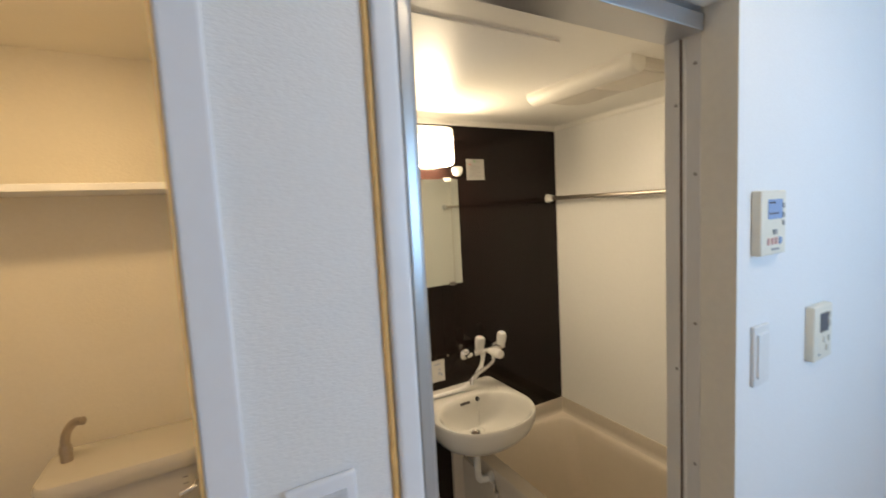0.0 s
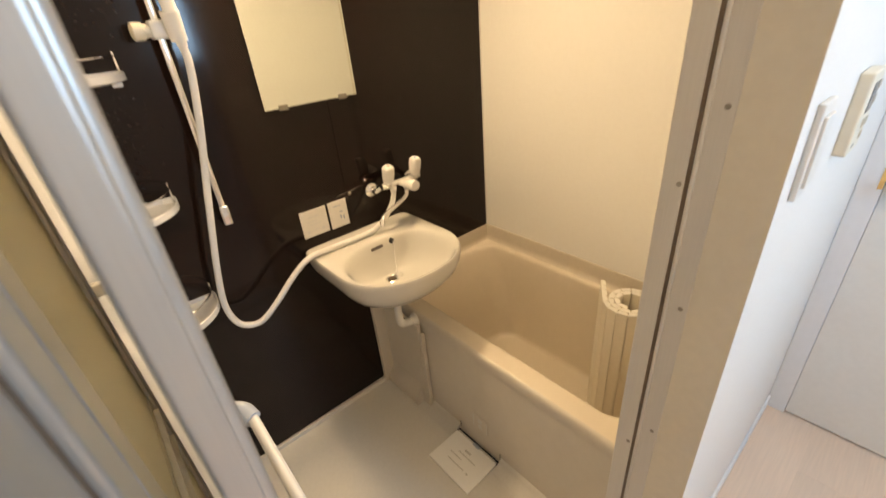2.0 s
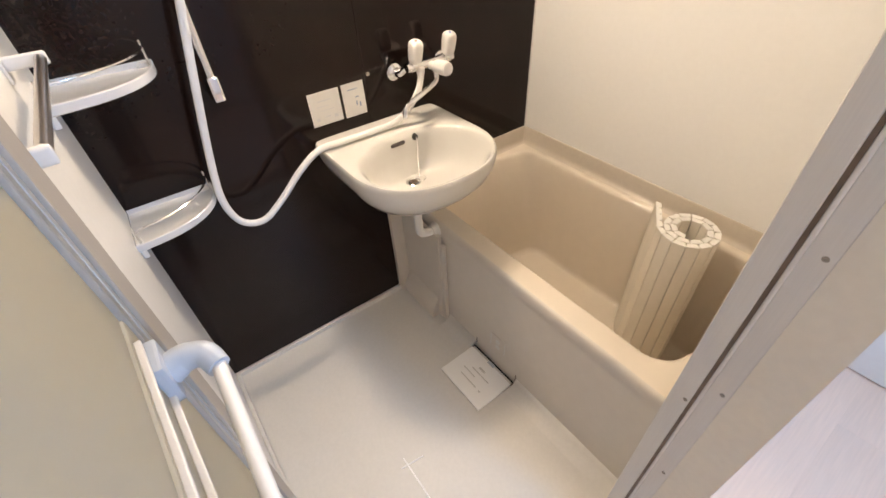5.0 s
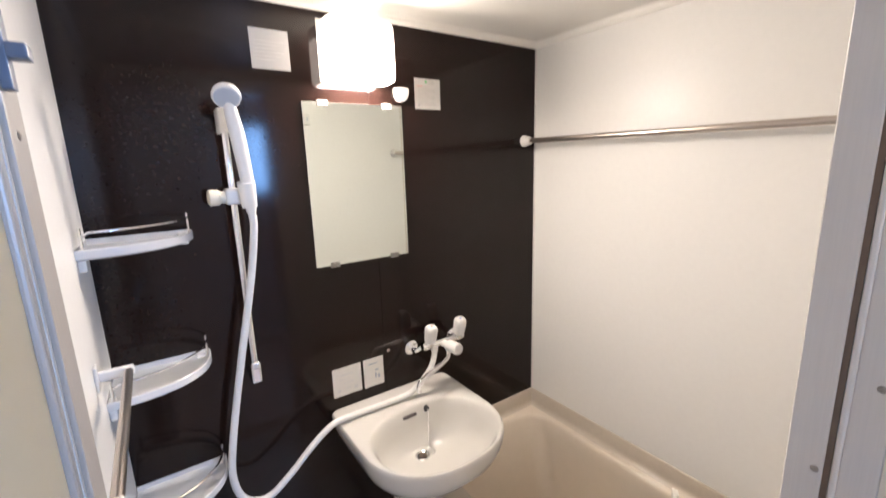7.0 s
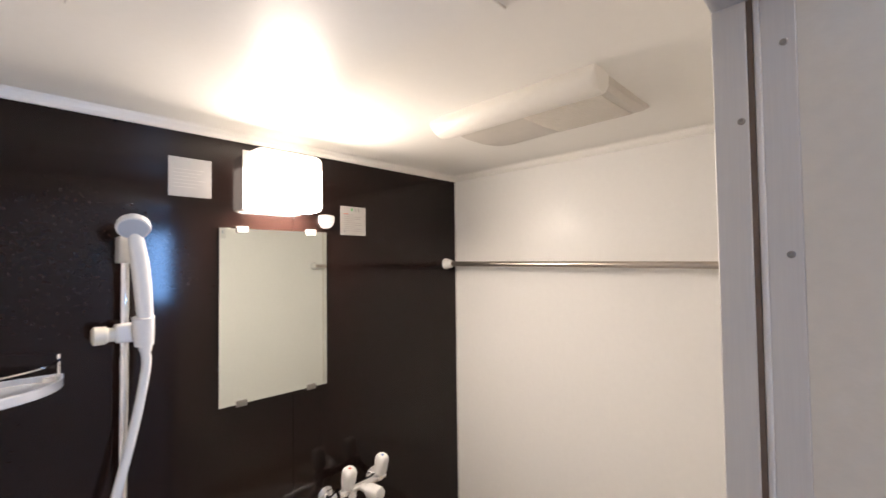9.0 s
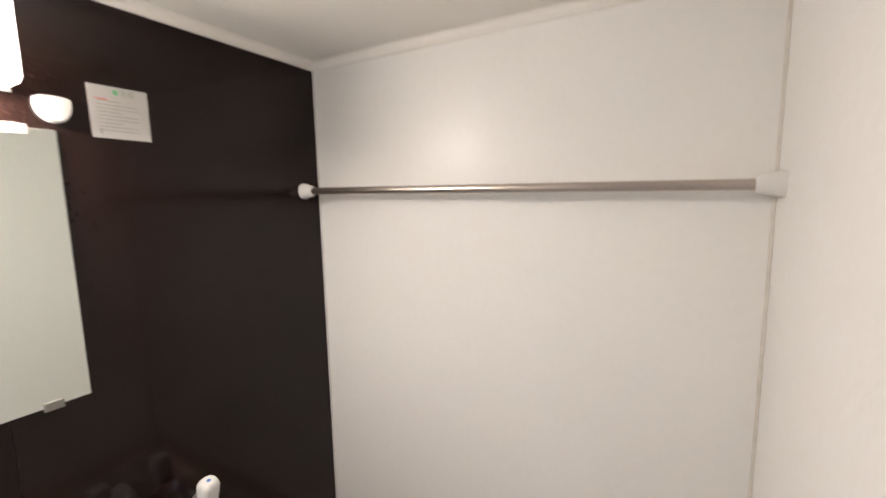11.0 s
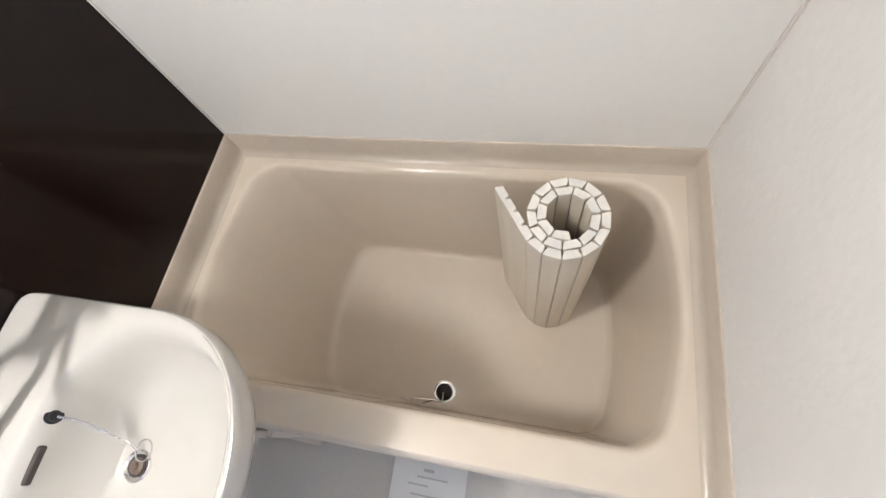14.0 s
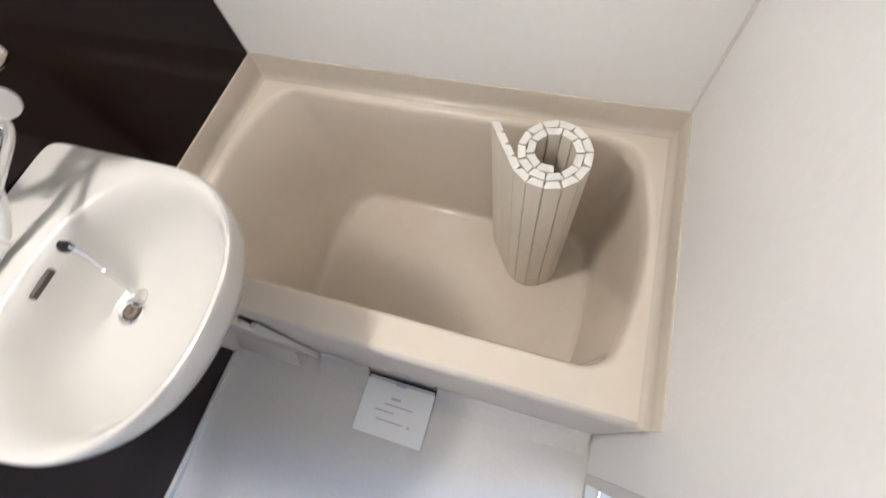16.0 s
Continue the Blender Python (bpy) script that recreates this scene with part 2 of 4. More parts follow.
def rounded(cx, cy, hx, hy, r, bow, z, k=9, flat=8):
    """A rounded rectangle whose short ends bow outward."""
    pts = []
    corners = [(1, 1, 0), (-1, 1, 90), (-1, -1, 180), (1, -1, 270)]
    for i, (sx, sy, a0) in enumerate(corners):
        ox, oy = cx + sx * (hx - r), cy + sy * (hy - r)
        arc = [(ox + r * math.cos(radians(a0 + 90 * q / k)), oy + r * math.sin(radians(a0 + 90 * q / k))) for q in range(k + 1)]
        pts += arc
        nx, ny, na = corners[(i + 1) % 4]
        b = (cx + nx * (hx - r) + r * math.cos(radians(na)), cy + ny * (hy - r) + r * math.sin(radians(na)))
        a = arc[-1]
        pts += [(a[0] + (b[0] - a[0]) * q / flat, a[1] + (b[1] - a[1]) * q / flat) for q in range(1, flat)]
    out = []
    for x, y in pts:
        u, w = (x - cx) / hx, (y - cy) / hy
        out.append(Vector((x, y + bow * (1 - u * u) * w * abs(w), z)))
    return out


def screw(at, axis, r=0.0042, parent=None):
    ob = part("screw", turned(at, axis, [(-0.002, r), (0.0006, r), (0.0016, r * 0.7), (0.0016, r * 0.25), (0.0009, r * 0.2)], 14), SCREWM, parent)
    return ob


def print_bars(parent, plane, cells, mat, name="print_line"):
    """Unreadable print: thin bars. plane(u, v, h) gives a point."""
    for u0, v0, u1, v1 in cells:
        bm = bmesh.new()
        q = [plane(u0, v0, 0.0005), plane(u1, v0, 0.0005), plane(u1, v1, 0.0005), plane(u0, v1, 0.0005)]
        bm.faces.new([bm.verts.new(p) for p in q])
        part(name, bm, mat, parent)


# ---- measures of the place ----
DEPTH, LEFT, CEIL_Z, FLOOR_Z = 1.1, -1.437, 1.972, -0.02
HALL_Y, HALL_Z, HALL_END = -1.235, 0.05, 0.24
JAMB_L, JAMB_R, HEAD_Z = -1.437, -0.765, 1.884

# ---- bathroom shell ----
wall_dark = thing("wall_dark", "dark brown glossy wood-look wall panels behind the basin", "wall", "", "structure")
part("wall_core", box((LEFT - 0.05, 0.006, FLOOR_Z - 0.05), (0.05, 0.06, 2.05)), PANEL, wall_dark)
for x0, x1 in ((LEFT, -0.7195), (-0.7185, -0.0)):
    part("panel", box((x0, 0.0, 0.0), (x1, 0.006, 1.949), 0.0008, 1), DARK, wall_dark)
structure("wall_right", box((0.0, -DEPTH - 0.02, FLOOR_Z - 0.05), (0.05, 0.006, 2.05)), PANEL, "white satin bathroom wall panel beside the tub", "wall")
structure("wall_left", box((LEFT - 0.05, -DEPTH - 0.015, FLOOR_Z - 0.05), (LEFT, 0.006, 2.05)), EMBOSS, "white embossed bathroom wall panel", "wall")
bm = box((-0.745, -DEPTH - 0.02, FLOOR_Z - 0.05), (0.0, -DEPTH, 2.05))
structure("wall_front", bm, EMBOSS, "white embossed bathroom wall panel beside the door", "wall")
bm = box((LEFT, -DEPTH - 0.02, 1.915), (-0.745, -DEPTH, 2.05))
structure("wall_over_door", bm, EMBOSS, "white bathroom wall strip above the door", "wall")
bm = box((LEFT, -DEPTH, CEIL_Z), (0.0, 0.0, CEIL_Z + 0.03))
structure("ceiling", bm, CEIL, "satin cream bathroom ceiling panel", "ceiling")
# access hatch in the ceiling
hatch = thing("ceiling_hatch", "flush cream access hatch in the bathroom ceiling", "hatch")
part("panel", box((-1.262, -0.862, CEIL_Z - 0.0040), (-0.822, -0.448, CEIL_Z + 0.004), 0.0012, 1), CEIL, hatch)
part("seam", box((-1.262, -0.4478, CEIL_Z - 0.0012), (-0.822, -0.4452, CEIL_Z + 0.004)), GREYPL, hatch, "thin grey seam of the hatch")
for lo, hi in (((-1.276, -0.62, CEIL_Z - 0.003), (-1.268, -0.478, CEIL_Z + 0.002)),):
    part("slot", box(lo, hi), BLACK, hatch, "dark slot at the hatch edge")

crown = thing("trim_crown", "cream crown trim round the bathroom ceiling", "trim", "", "structure")


def crown_run(a, b, inward):
    a, b, n = Vector(a), Vector(b), Vector(inward)
    prof = [(0, 1.949), (0.006, 1.949), (0.012, 1.957), (0.014, 1.965), (0.019, 1.971), (0, 1.971)]
    part("strip", loft([[p + n * d + Vector((0, 0, z)) for d, z in prof] for p in (a, b)]), CEIL, crown)


crown_run((LEFT, 0, 0), (0, 0, 0), (0, -1, 0))
crown_run((0, -DEPTH, 0), (0, 0, 0), (-1, 0, 0))
crown_run((LEFT, -DEPTH, 0), (LEFT, 0, 0), (1, 0, 0))
crown_run((LEFT, -DEPTH, 0), (0, -DEPTH, 0), (0, 1, 0))
corner = thing("trim_corner", "pale corner joint strips between wall panels", "trim", "", "structure")
for x, y, sx, sy in ((0, 0, -1, -1), (0, -DEPTH, -1, 1)):
    part("strip", box((x - 0.004 if sx < 0 else x, min(y, y + sy * 0.006), 0.515), (x - 0.0002, max(y, y + sy * 0.006), 1.949), 0.001, 1), LABEL if y == 0 else CORNERTAN, corner)

# bathroom floor, a shallow tray with an upturned edge
bm = box((LEFT, -DEPTH - 0.0, FLOOR_Z - 0.04), (-0.60, 0.0, FLOOR_Z))
floor = structure("floor", bm, FLOOR, "off-white plastic shower-room floor", "floor")
skirt = thing("baseboard", "white upturned edge of the bathroom floor", "baseboard", "", "structure")
for lo, hi in (((LEFT, -0.014, FLOOR_Z), (-0.70, 0.0, 0.0)), ((LEFT, -DEPTH + 0.0, FLOOR_Z), (LEFT + 0.014, -0.014, 0.0))):
    part("strip", box(lo, hi, 0.004, 2), FLOOR, skirt)
cove = [(-0.648, 0.012), (-0.654, 0.010), (-0.662, 0.000), (-0.674, -0.010), (-0.690, -0.0165), (-0.706, FLOOR_Z), (-0.648, FLOOR_Z)]
for y0, y1 in ((-1.092, -0.664), (-0.448, -0.286)):
    part("strip", loft([[Vector((x, y, z)) for x, z in cove] for y in (y0, y1)]), FLOOR, skirt, "", True)
ridge = thing("trim_floor_ridge", "thin raised ridge lines in the plastic floor", "trim", "", "structure")
part("strip", box((-1.1075, -0.86, FLOOR_Z), (-1.1030, -0.632, FLOOR_Z + 0.0028), 0.001, 1), RIDGE, ridge)
part("strip", tube([(-1.128, -0.654, FLOOR_Z + 0.0005), (-1.052, -0.664, FLOOR_Z + 0.0005)], 0.0024, 8), RIDGE, ridge)

# ---- hall and WC shell ----
hall = [
    ("wall_hall_right", (JAMB_R + 0.002, HALL_Y, -0.1), (HALL_END + 0.06, -DEPTH - 0.02, 2.4), PAPER, "white wallpapered hall wall with controls", "wall"),
    ("wall_hall_left", (-1.645, HALL_Y, -0.1), (JAMB_L - 0.002, -DEPTH - 0.015, 2.4), PAPER, "white wallpapered hall wall between two doorways", "wall"),
    ("wall_hall_header", (JAMB_L - 0.002, HALL_Y, 1.93), (JAMB_R + 0.002, -DEPTH - 0.02, 2.4), PAPER, "white wall above the bathroom door", "wall"),
    ("wall_wc_right", (-1.645, -DEPTH - 0.015, -0.1), (LEFT - 0.05, 0.06, 2.4), WCWALL, "cream wall between WC and bathroom", "wall"),
    ("wall_wc_back", (-2.45, 0.02, -0.1), (-1.645, 0.08, 2.4), WCWALL, "cream wallpapered WC back wall", "wall"),
    ("wall_wc_left", (-2.45, HALL_Y, -0.1), (-2.38, 0.02, 2.4), WCWALL, "cream wallpapered WC side wall", "wall"),
    ("wall_wc_header", (-2.38, HALL_Y, 2.08), (-1.645, HALL_Y + 0.12, 2.4), PAPER, "white wall above the WC doorway", "wall"),
    ("ceiling_wc", (-2.38, HALL_Y + 0.12, 2.10), (-1.645, 0.02, 2.16), WCWALL, "cream WC ceiling", "ceiling"),
    ("wall_hall_end", (HALL_END, -2.6, -0.1), (HALL_END + 0.06, HALL_Y, 2.4), PAPER, "white wall at the end of the hall", "wall"),
    ("wall_hall_west", (-2.51, -2.6, -0.1), (-2.45, 0.08, 2.4), PAPER, "plain white hall wall", "wall"),
    ("ceiling_hall", (-2.51, -2.6, 2.4), (HALL_END + 0.06, 0.08, 2.46), PAPER, "plain white hall ceiling", "ceiling"),
    ("wall_south_low", (-2.45, -2.6, -0.1), (HALL_END, -2.54, 1.28), PAPER, "plain white wall under the window", "wall"),
    ("wall_south_high", (-2.45, -2.6, 1.88), (HALL_END, -2.54, 2.4), PAPER, "plain white wall above the window", "wall"),
    ("wall_south_west", (-2.45, -2.6, 1.28), (-0.66, -2.54, 1.88), PAPER, "plain white wall beside the window", "wall"),
    ("wall_south_east", (-0.34, -2.6, 1.28), (HALL_END, -2.54, 1.88), PAPER, "plain white wall beside the window", "wall"),
    ("floor_slab", (-2.51, -2.6, -0.16), (HALL_END + 0.06, 0.08, -0.1), PAPER, "concrete slab under the rooms", "floor"),
]
for name, lo, hi, mat, label, cat in hall:
    structure(name, box(lo, hi), mat, label, cat)
ground = structure("ground", box((-60, -60, -3.2), (60, 60, -3.0)), material("grey_ground", (0.16, 0.16, 0.15), 0.9), "plain grey ground outside", "ground")
window = thing("window_1", "small hall window with a white frame", "window", "", "structure")
for lo, hi in (((-0.66, -2.585, 1.28), (-0.635, -2.55, 1.88)), ((-0.365, -2.585, 1.28), (-0.34, -2.55, 1.88)), ((-0.635, -2.585, 1.28), (-0.365, -2.55, 1.315)), ((-0.635, -2.585, 1.845), (-0.365, -2.55, 1.88))):
    part("window_frame", box(lo, hi, 0.003, 1), CASING, window)

# hall floor boards
hall_floor = thing("floor_hall", "pale pinkish wooden hall floor boards", "floor", "", "structure")
part("underlay", box((-2.45, -2.54, -0.1), (HALL_END, HALL_Y, HALL_Z - 0.0008)), WOOD, hall_floor)
part("underlay", box((-2.38, HALL_Y, -0.1), (-1.645, 0.02, HALL_Z)), WOOD, hall_floor)
boards = {}
y, row = HALL_Y - 0.001, 0
while y > -2.53:
    x = -2.449 - 0.3 * (row % 3)
    while x < HALL_END - 0.01:
        x0, x1 = max(x, -2.449), min(x + 0.909, HALL_END - 0.001)
        if x1 - x0 > 0.02:
            key = round(x1 - x0, 3)
            if key not in boards:
                me_bm = box((0, -0.1497, -0.0006), (x1 - x0 - 0.0003, 0, 0), 0.00025, 1)
                me = bpy.data.meshes.new("floor_board")
                me_bm.to_mesh(me)
                me_bm.free()
                me.materials.append(WOOD)
                boards[key] = me
            ob = new("floor_board", boards[key])
            ob.parent, ob.location = hall_floor, (x0, y, HALL_Z)
        x += 0.91
    y -= 0.15
    row += 1

# doorway lining and threshold
structure("trim_reveal_right", box((JAMB_R, HALL_Y - 0.0006, HALL_Z - 0.06), (JAMB_R + 0.004, -1.1692, 1.93)), REVEAL, "cream papered reveal beside the bathroom door", "trim")
structure("trim_reveal_left", box((JAMB_L - 0.004, HALL_Y - 0.0006, HALL_Z - 0.06), (JAMB_L, -1.176, 1.93)), REVEAL, "cream papered reveal beside the bathroom door", "trim")
structure("trim_reveal_head", box((JAMB_L, HALL_Y - 0.0006, 1.926), (JAMB_R, -1.176, 1.930)), REVEAL, "cream papered reveal above the bathroom door", "trim")
casing = structure("trim_casing", box((-1.465, HALL_Y - 0.010, HALL_Z), (JAMB_L - 0.0005, HALL_Y, 1.99), 0.006, 4), CASING, "smooth white casing beside the bathroom door", "trim", True)
line_bm = tube([(-1.4685 + 0.0008 * noise.noise((0, 0, k * 0.9)), HALL_Y - 0.001, HALL_Z + k * 0.03) for k in range(78)], [0.0038 + 0.0009 * noise.noise((3, 0, k * 1.7)) for k in range(78)], 8)
structure("trim_caulk", line_bm, CAULK, "uneven beige caulk line beside the casing", "trim", True)
wc_casing = structure("trim_wc_casing", box((-1.6448, HALL_Y - 0.012, HALL_Z), (-1.612, HALL_Y + 0.12, 2.08), 0.003, 2), CASING, "white casing of the WC doorway", "trim")
structure("trim_wc_edge", box((-1.6485, HALL_Y - 0.010, HALL_Z), (-1.6452, HALL_Y + 0.11, 2.08)), CAULK, "beige edge strip of the WC casing", "trim")

# ---- bathroom door: frame and folded leaf ----
door_frame = thing("door_frame", "aluminium bathroom door frame with dark seal and screws", "door frame", "", "structure")
part("jamb", box((JAMB_R - 0.004, -1.1290, -0.02), (-0.7445, -1.0975, 1.915), 0.0012, 1), ALUPAINT, door_frame)
part("jamb", box((JAMB_R - 0.0005, -1.1690, -0.02), (-0.7445, -1.1400, 1.915), 0.0010, 1), ALUPAINT, door_frame)
part("jamb_bead", box((JAMB_R - 0.0035, -1.1405, -0.02), (-0.7445, -1.1345, 1.915), 0.0022, 3), ALUPAINT, door_frame, "rounded bead beside the seal", True)
part("seal", box((JAMB_R - 0.0032, -1.1344, 0.0), (-0.7445, -1.1291, 1.884)), RUBBER, door_frame, "dark brown rubber seal")
part("jamb", box((-1.4365, -1.1765, -0.02), (-1.4300, -1.112, 1.915), 0.003, 3), STILE, door_frame, "", True)
part("seal", box((-1.4335, -1.1118, 0.0), (-1.4290, -1.108, 1.884)), RUBBER, door_frame, "dark brown rubber seal")
part("head", box((-1.4298, -1.1765, HEAD_Z), (JAMB_R - 0.002, -1.0975, 1.915), 0.002, 2), ALU, door_frame)
part("sill", box((-1.4298, -1.235, -0.05), (JAMB_R - 0.002, -1.0975, 0.004), 0.002, 2), LABEL, door_frame, "white threshold sill")
part("sill_track", box((JAMB_L + 0.02, -1.137, 0.004), (JAMB_R - 0.009, -1.127, 0.009), 0.001, 1), ALU, door_frame)
for z in (1.757, 1.205, 0.66, 0.12):
    screw((JAMB_R - 0.0042, -1.1225, z), (-1, 0, 0), 0.0037, door_frame)
for z in (1.83, 1.616, 1.311, 1.006, 0.72, 0.42, 0.12):
    screw((JAMB_R - 0.0007, -1.159, z), (-1, 0, 0), 0.0037, door_frame)

door = thing("door_1", "open folded bathroom door with aluminium stiles and frosted cream panes", "door", "", "structure")


def leaf(x0, x1, y0, y1, s0, s, turn=0.0, z0=0.02, z1=1.872):
    """One framed half of the folding door, swung about its near inner edge."""
    about = Vector((x1, y0, 0))
    swing = Matrix.Translation(about) @ Matrix.Rotation(turn, 4, "Z") @ Matrix.Translation(-about)
    made = []
    for ya, yb in ((y0, y0 + s0), (y1 - s, y1)):
        made.append(part("stile", box((x0, ya, z0), (x1, yb, z1), 0.0035, 3), STILE, door))
        made.append(part("stile_groove", box((x1 - 0.001, (ya + yb) / 2 - 0.002, z0 + 0.01), (x1 + 0.0006, (ya + yb) / 2 + 0.002, z1 - 0.01)), GREYPL, door))
    for za, zb in ((z0, z0 + 0.06), (z1 - 0.05, z1), (0.983, 1.043)):
        made.append(part("rail", box((x0 + 0.003, y0 + s0, za), (x1 - 0.003, y1 - s, zb), 0.003, 2), FROST if za > 0.9 and zb < 1.1 else ALUPAINT, door))
    for za in (0.990, 1.038):
        made.append(part("rail_bead", box((x1 - 0.003, y0 + s0, za - 0.0022), (x1 + 0.0035, y1 - s - 0.034, za + 0.0022), 0.0018, 3), ALUPAINT, door, "bright bead on the middle rail", True))
    for za, zb in ((z0 + 0.06, 0.983), (1.043, z1 - 0.05)):
        made.append(part("pane", box((x0 + 0.008, y0 + s0, za), (x1 - 0.006, y1 - s, zb)), FROST, door, "frosted cream pane"))
    for ob in made:
        ob.data.transform(swing)


leaf(-1.3830, -1.3635, -1.1250, -0.760, 0.034, 0.037, 0.066)
leaf(-1.4355, -1.4225, -1.106, -0.735, 0.090, 0.036)
back = part("stile", box((-1.3838, -1.1210, 0.02), (-1.3775, -1.040, 1.872), 0.002, 2), STILE, door)
back.data.transform(Matrix.Translation((-1.3635, -1.125, 0)) @ Matrix.Rotation(0.066, 4, "Z") @ Matrix.Translation((1.3635, 1.125, 0)))
part("edge_strip", box((-1.4060, -0.7595, 0.02), (-1.3835, -0.704, 1.872), 0.002, 2), STRIPM, door, "tan closing strip along the leaf")
part("stile_bead", tube([(-1.3640, -1.1165, 0.02), (-1.3640, -1.1165, 1.872)], 0.0065, 14), STILE, door, "", True)
handle = part("handle", box((-1.3835, -0.868, 0.980), (-1.3715, -0.826, 1.030), 0.003, 2), GREYPL, door, "grey door handle with a white bar")
part("bracket", tube(curve([(-1.374, -0.848, 1.004), (-1.358, -0.846, 1.008), (-1.342, -0.854, 1.008), (-1.335, -0.872, 1.003)]), [0.0155 - 0.0045 * k / 24 for k in range(25)], 18), GREYPL, handle, "", True)
part("bar", tube([(-1.335, -0.866, 1.004), (-1.336, -1.022, 0.998)], 0.0066, 18), PLASTIC, handle, "white grip bar", True)
part("bracket", tube(curve([(-1.368, -1.052, 0.999), (-1.358, -1.050, 0.999), (-1.343, -1.040, 0.999), (-1.336, -1.022, 0.998)]), [0.0175 - 0.006 * k / 24 for k in range(25)], 18), GREYPL, handle, "", True)
latch = part("latch", box((-1.3836, -0.7560, 1.597), (-1.3765, -0.7400, 1.658), 0.0012, 2), LATCHPL, door, "dark blue-grey plastic latch")
part("lever", box((-1.3770, -0.757, 1.620), (-1.3640, -0.739, 1.632), 0.0015, 2), LATCHPL, latch)
screw((-1.3835, -0.735, 1.564), (1, 0, 0), 0.004, door)

# ---- bathtub ----
tub = thing("bathtub", "beige moulded plastic bathtub built in along the white wall", "bathtub")


RIM = 0.445
top = (-0.3025, -0.5505, 0.2625, 0.470, 0.054, 0.046)
bot = (-0.3055, -0.593, 0.2505, 0.398, 0.066, 0.036)


def level(f, z, grow=0.0):
    c = [a + (b - a) * f for a, b in zip(top, bot)]
    return rounded(c[0], c[1], c[2] + grow, c[3] + grow, max(0.02, c[4] + grow), c[5], z)


rings = [rounded(-0.3205, -0.55, 0.3145, 0.544, 0.004, 0, RIM), level(0, RIM, 0.010), level(0, RIM - 0.0015, 0.004), level(0, RIM - 0.006, 0.0), level(0.02, RIM - 0.016, -0.003)]
for q in range(1, 13):
    f = q / 12
    rings.append(level(0.02 + 0.90 * f, RIM - 0.02 - 0.432 * f, -0.004))
for q in range(1, 8):
    a = radians(90 * q / 7)
    rings.append(level(0.92 + 0.07 * math.sin(a) + 0.01 * (1 - math.cos(a)), -0.007 - 0.022 * math.sin(a), -0.004 - 0.018 * (1 - math.cos(a))))
rings.append(level(1.0, -0.0295, -0.05))
rings.append(level(1.0, -0.0305, -0.12))
rings.append(level(1.0, -0.031, -0.20))
part("basin", loft(rings, False, True), TUB, tub, "smooth beige tub basin and rim", True)
prof = [(-0.634, 0.4452), (-0.640, 0.4435), (-0.6445, 0.438), (-0.647, 0.428), (-0.647, 0.405), (-0.645, 0.398), (-0.646, 0.39), (-0.650, 0.01), (-0.653, -0.010), (-0.657, -0.02)]
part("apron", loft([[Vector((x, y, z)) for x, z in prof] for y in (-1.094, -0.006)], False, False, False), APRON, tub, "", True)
lip_prof = [(0, 0.517), (0.003, 0.516), (0.005, 0.512), (0.005, 0.468), (0.006, 0.458), (0.009, 0.451), (0.014, 0.4468), (0.020, 0.4455), (0, 0.444)]
for a, b, n in (((0, -1.1, 0), (0, 0, 0), (-1, 0, 0)), ((-0.645, 0, 0), (0, 0, 0), (0, -1, 0)), ((-0.645, -1.1, 0), (0, -1.1, 0), (0, 1, 0))):
    a, b, n = Vector(a), Vector(b), Vector(n)
    part("splash_lip", loft([[p + n * d + Vector((0, 0, z)) for d, z in lip_prof] for p in (a, b)]), LIP, tub, "tan upturned lip against the wall", True)
drain = part("drain", turned((-0.503, -0.558, -0.0305), (0, 0, 1), [(-0.002, 0.034), (0.001, 0.034), (0.0025, 0.031), (0.002, 0.026), (-0.001, 0.024)]), CHROME, tub, "chrome tub drain ring", True)
part("plug", turned((-0.503, -0.558, -0.030), (0, 0, 1), [(0, 0.024), (0.004, 0.024), (0.007, 0.018), (0.012, 0.006), (0.014, 0.003)]), BLACK, drain, "black rubber plug", True)
chain_pts = curve([(-0.505, -0.558, -0.014), (-0.53, -0.556, -0.012), (-0.536, -0.54, 0.06), (-0.545, -0.55, 0.2)], 14)
part("plug_chain", tube(chain_pts, [0.0022 + 0.0009 * (i % 2) for i in range(len(chain_pts))], 6), CHROME, tub)
part("overflow", turned((-0.538, -0.46, 0.02), (1, 0, 0.1), [(-0.004, 0.02), (0.003, 0.02), (0.005, 0.014)]), CHROME, tub, "", True)
bm = tube([(-0.535, -0.435, -0.018), (-0.528, -0.55, -0.018)], 0.0022, 8)
tube([(-0.535, -0.435, -0.024), (-0.528, -0.55, -0.024)], 0.0022, 8, bm)
part("plug_lever", bm, CHROME, tub)
plate = part("apron_plate", box((-0.6508, -0.600, 0.066), (-0.645, -0.525, 0.142), 0.0008, 1), APRON, tub, "small raised label plate on the apron")
for yc in (-0.598, -0.530):
    part("print_line", box((-0.6516, yc, 0.076), (-0.6500, yc + 0.004, 0.134)), LABEL, plate)
for zc in (0.09, 0.118):
    part("print_line", turned((-0.6503, -0.563, zc), (-1, 0, 0.05), [(0, 0.010), (0.0018, 0.010), (0.0022, 0.008)]), LABEL, plate)

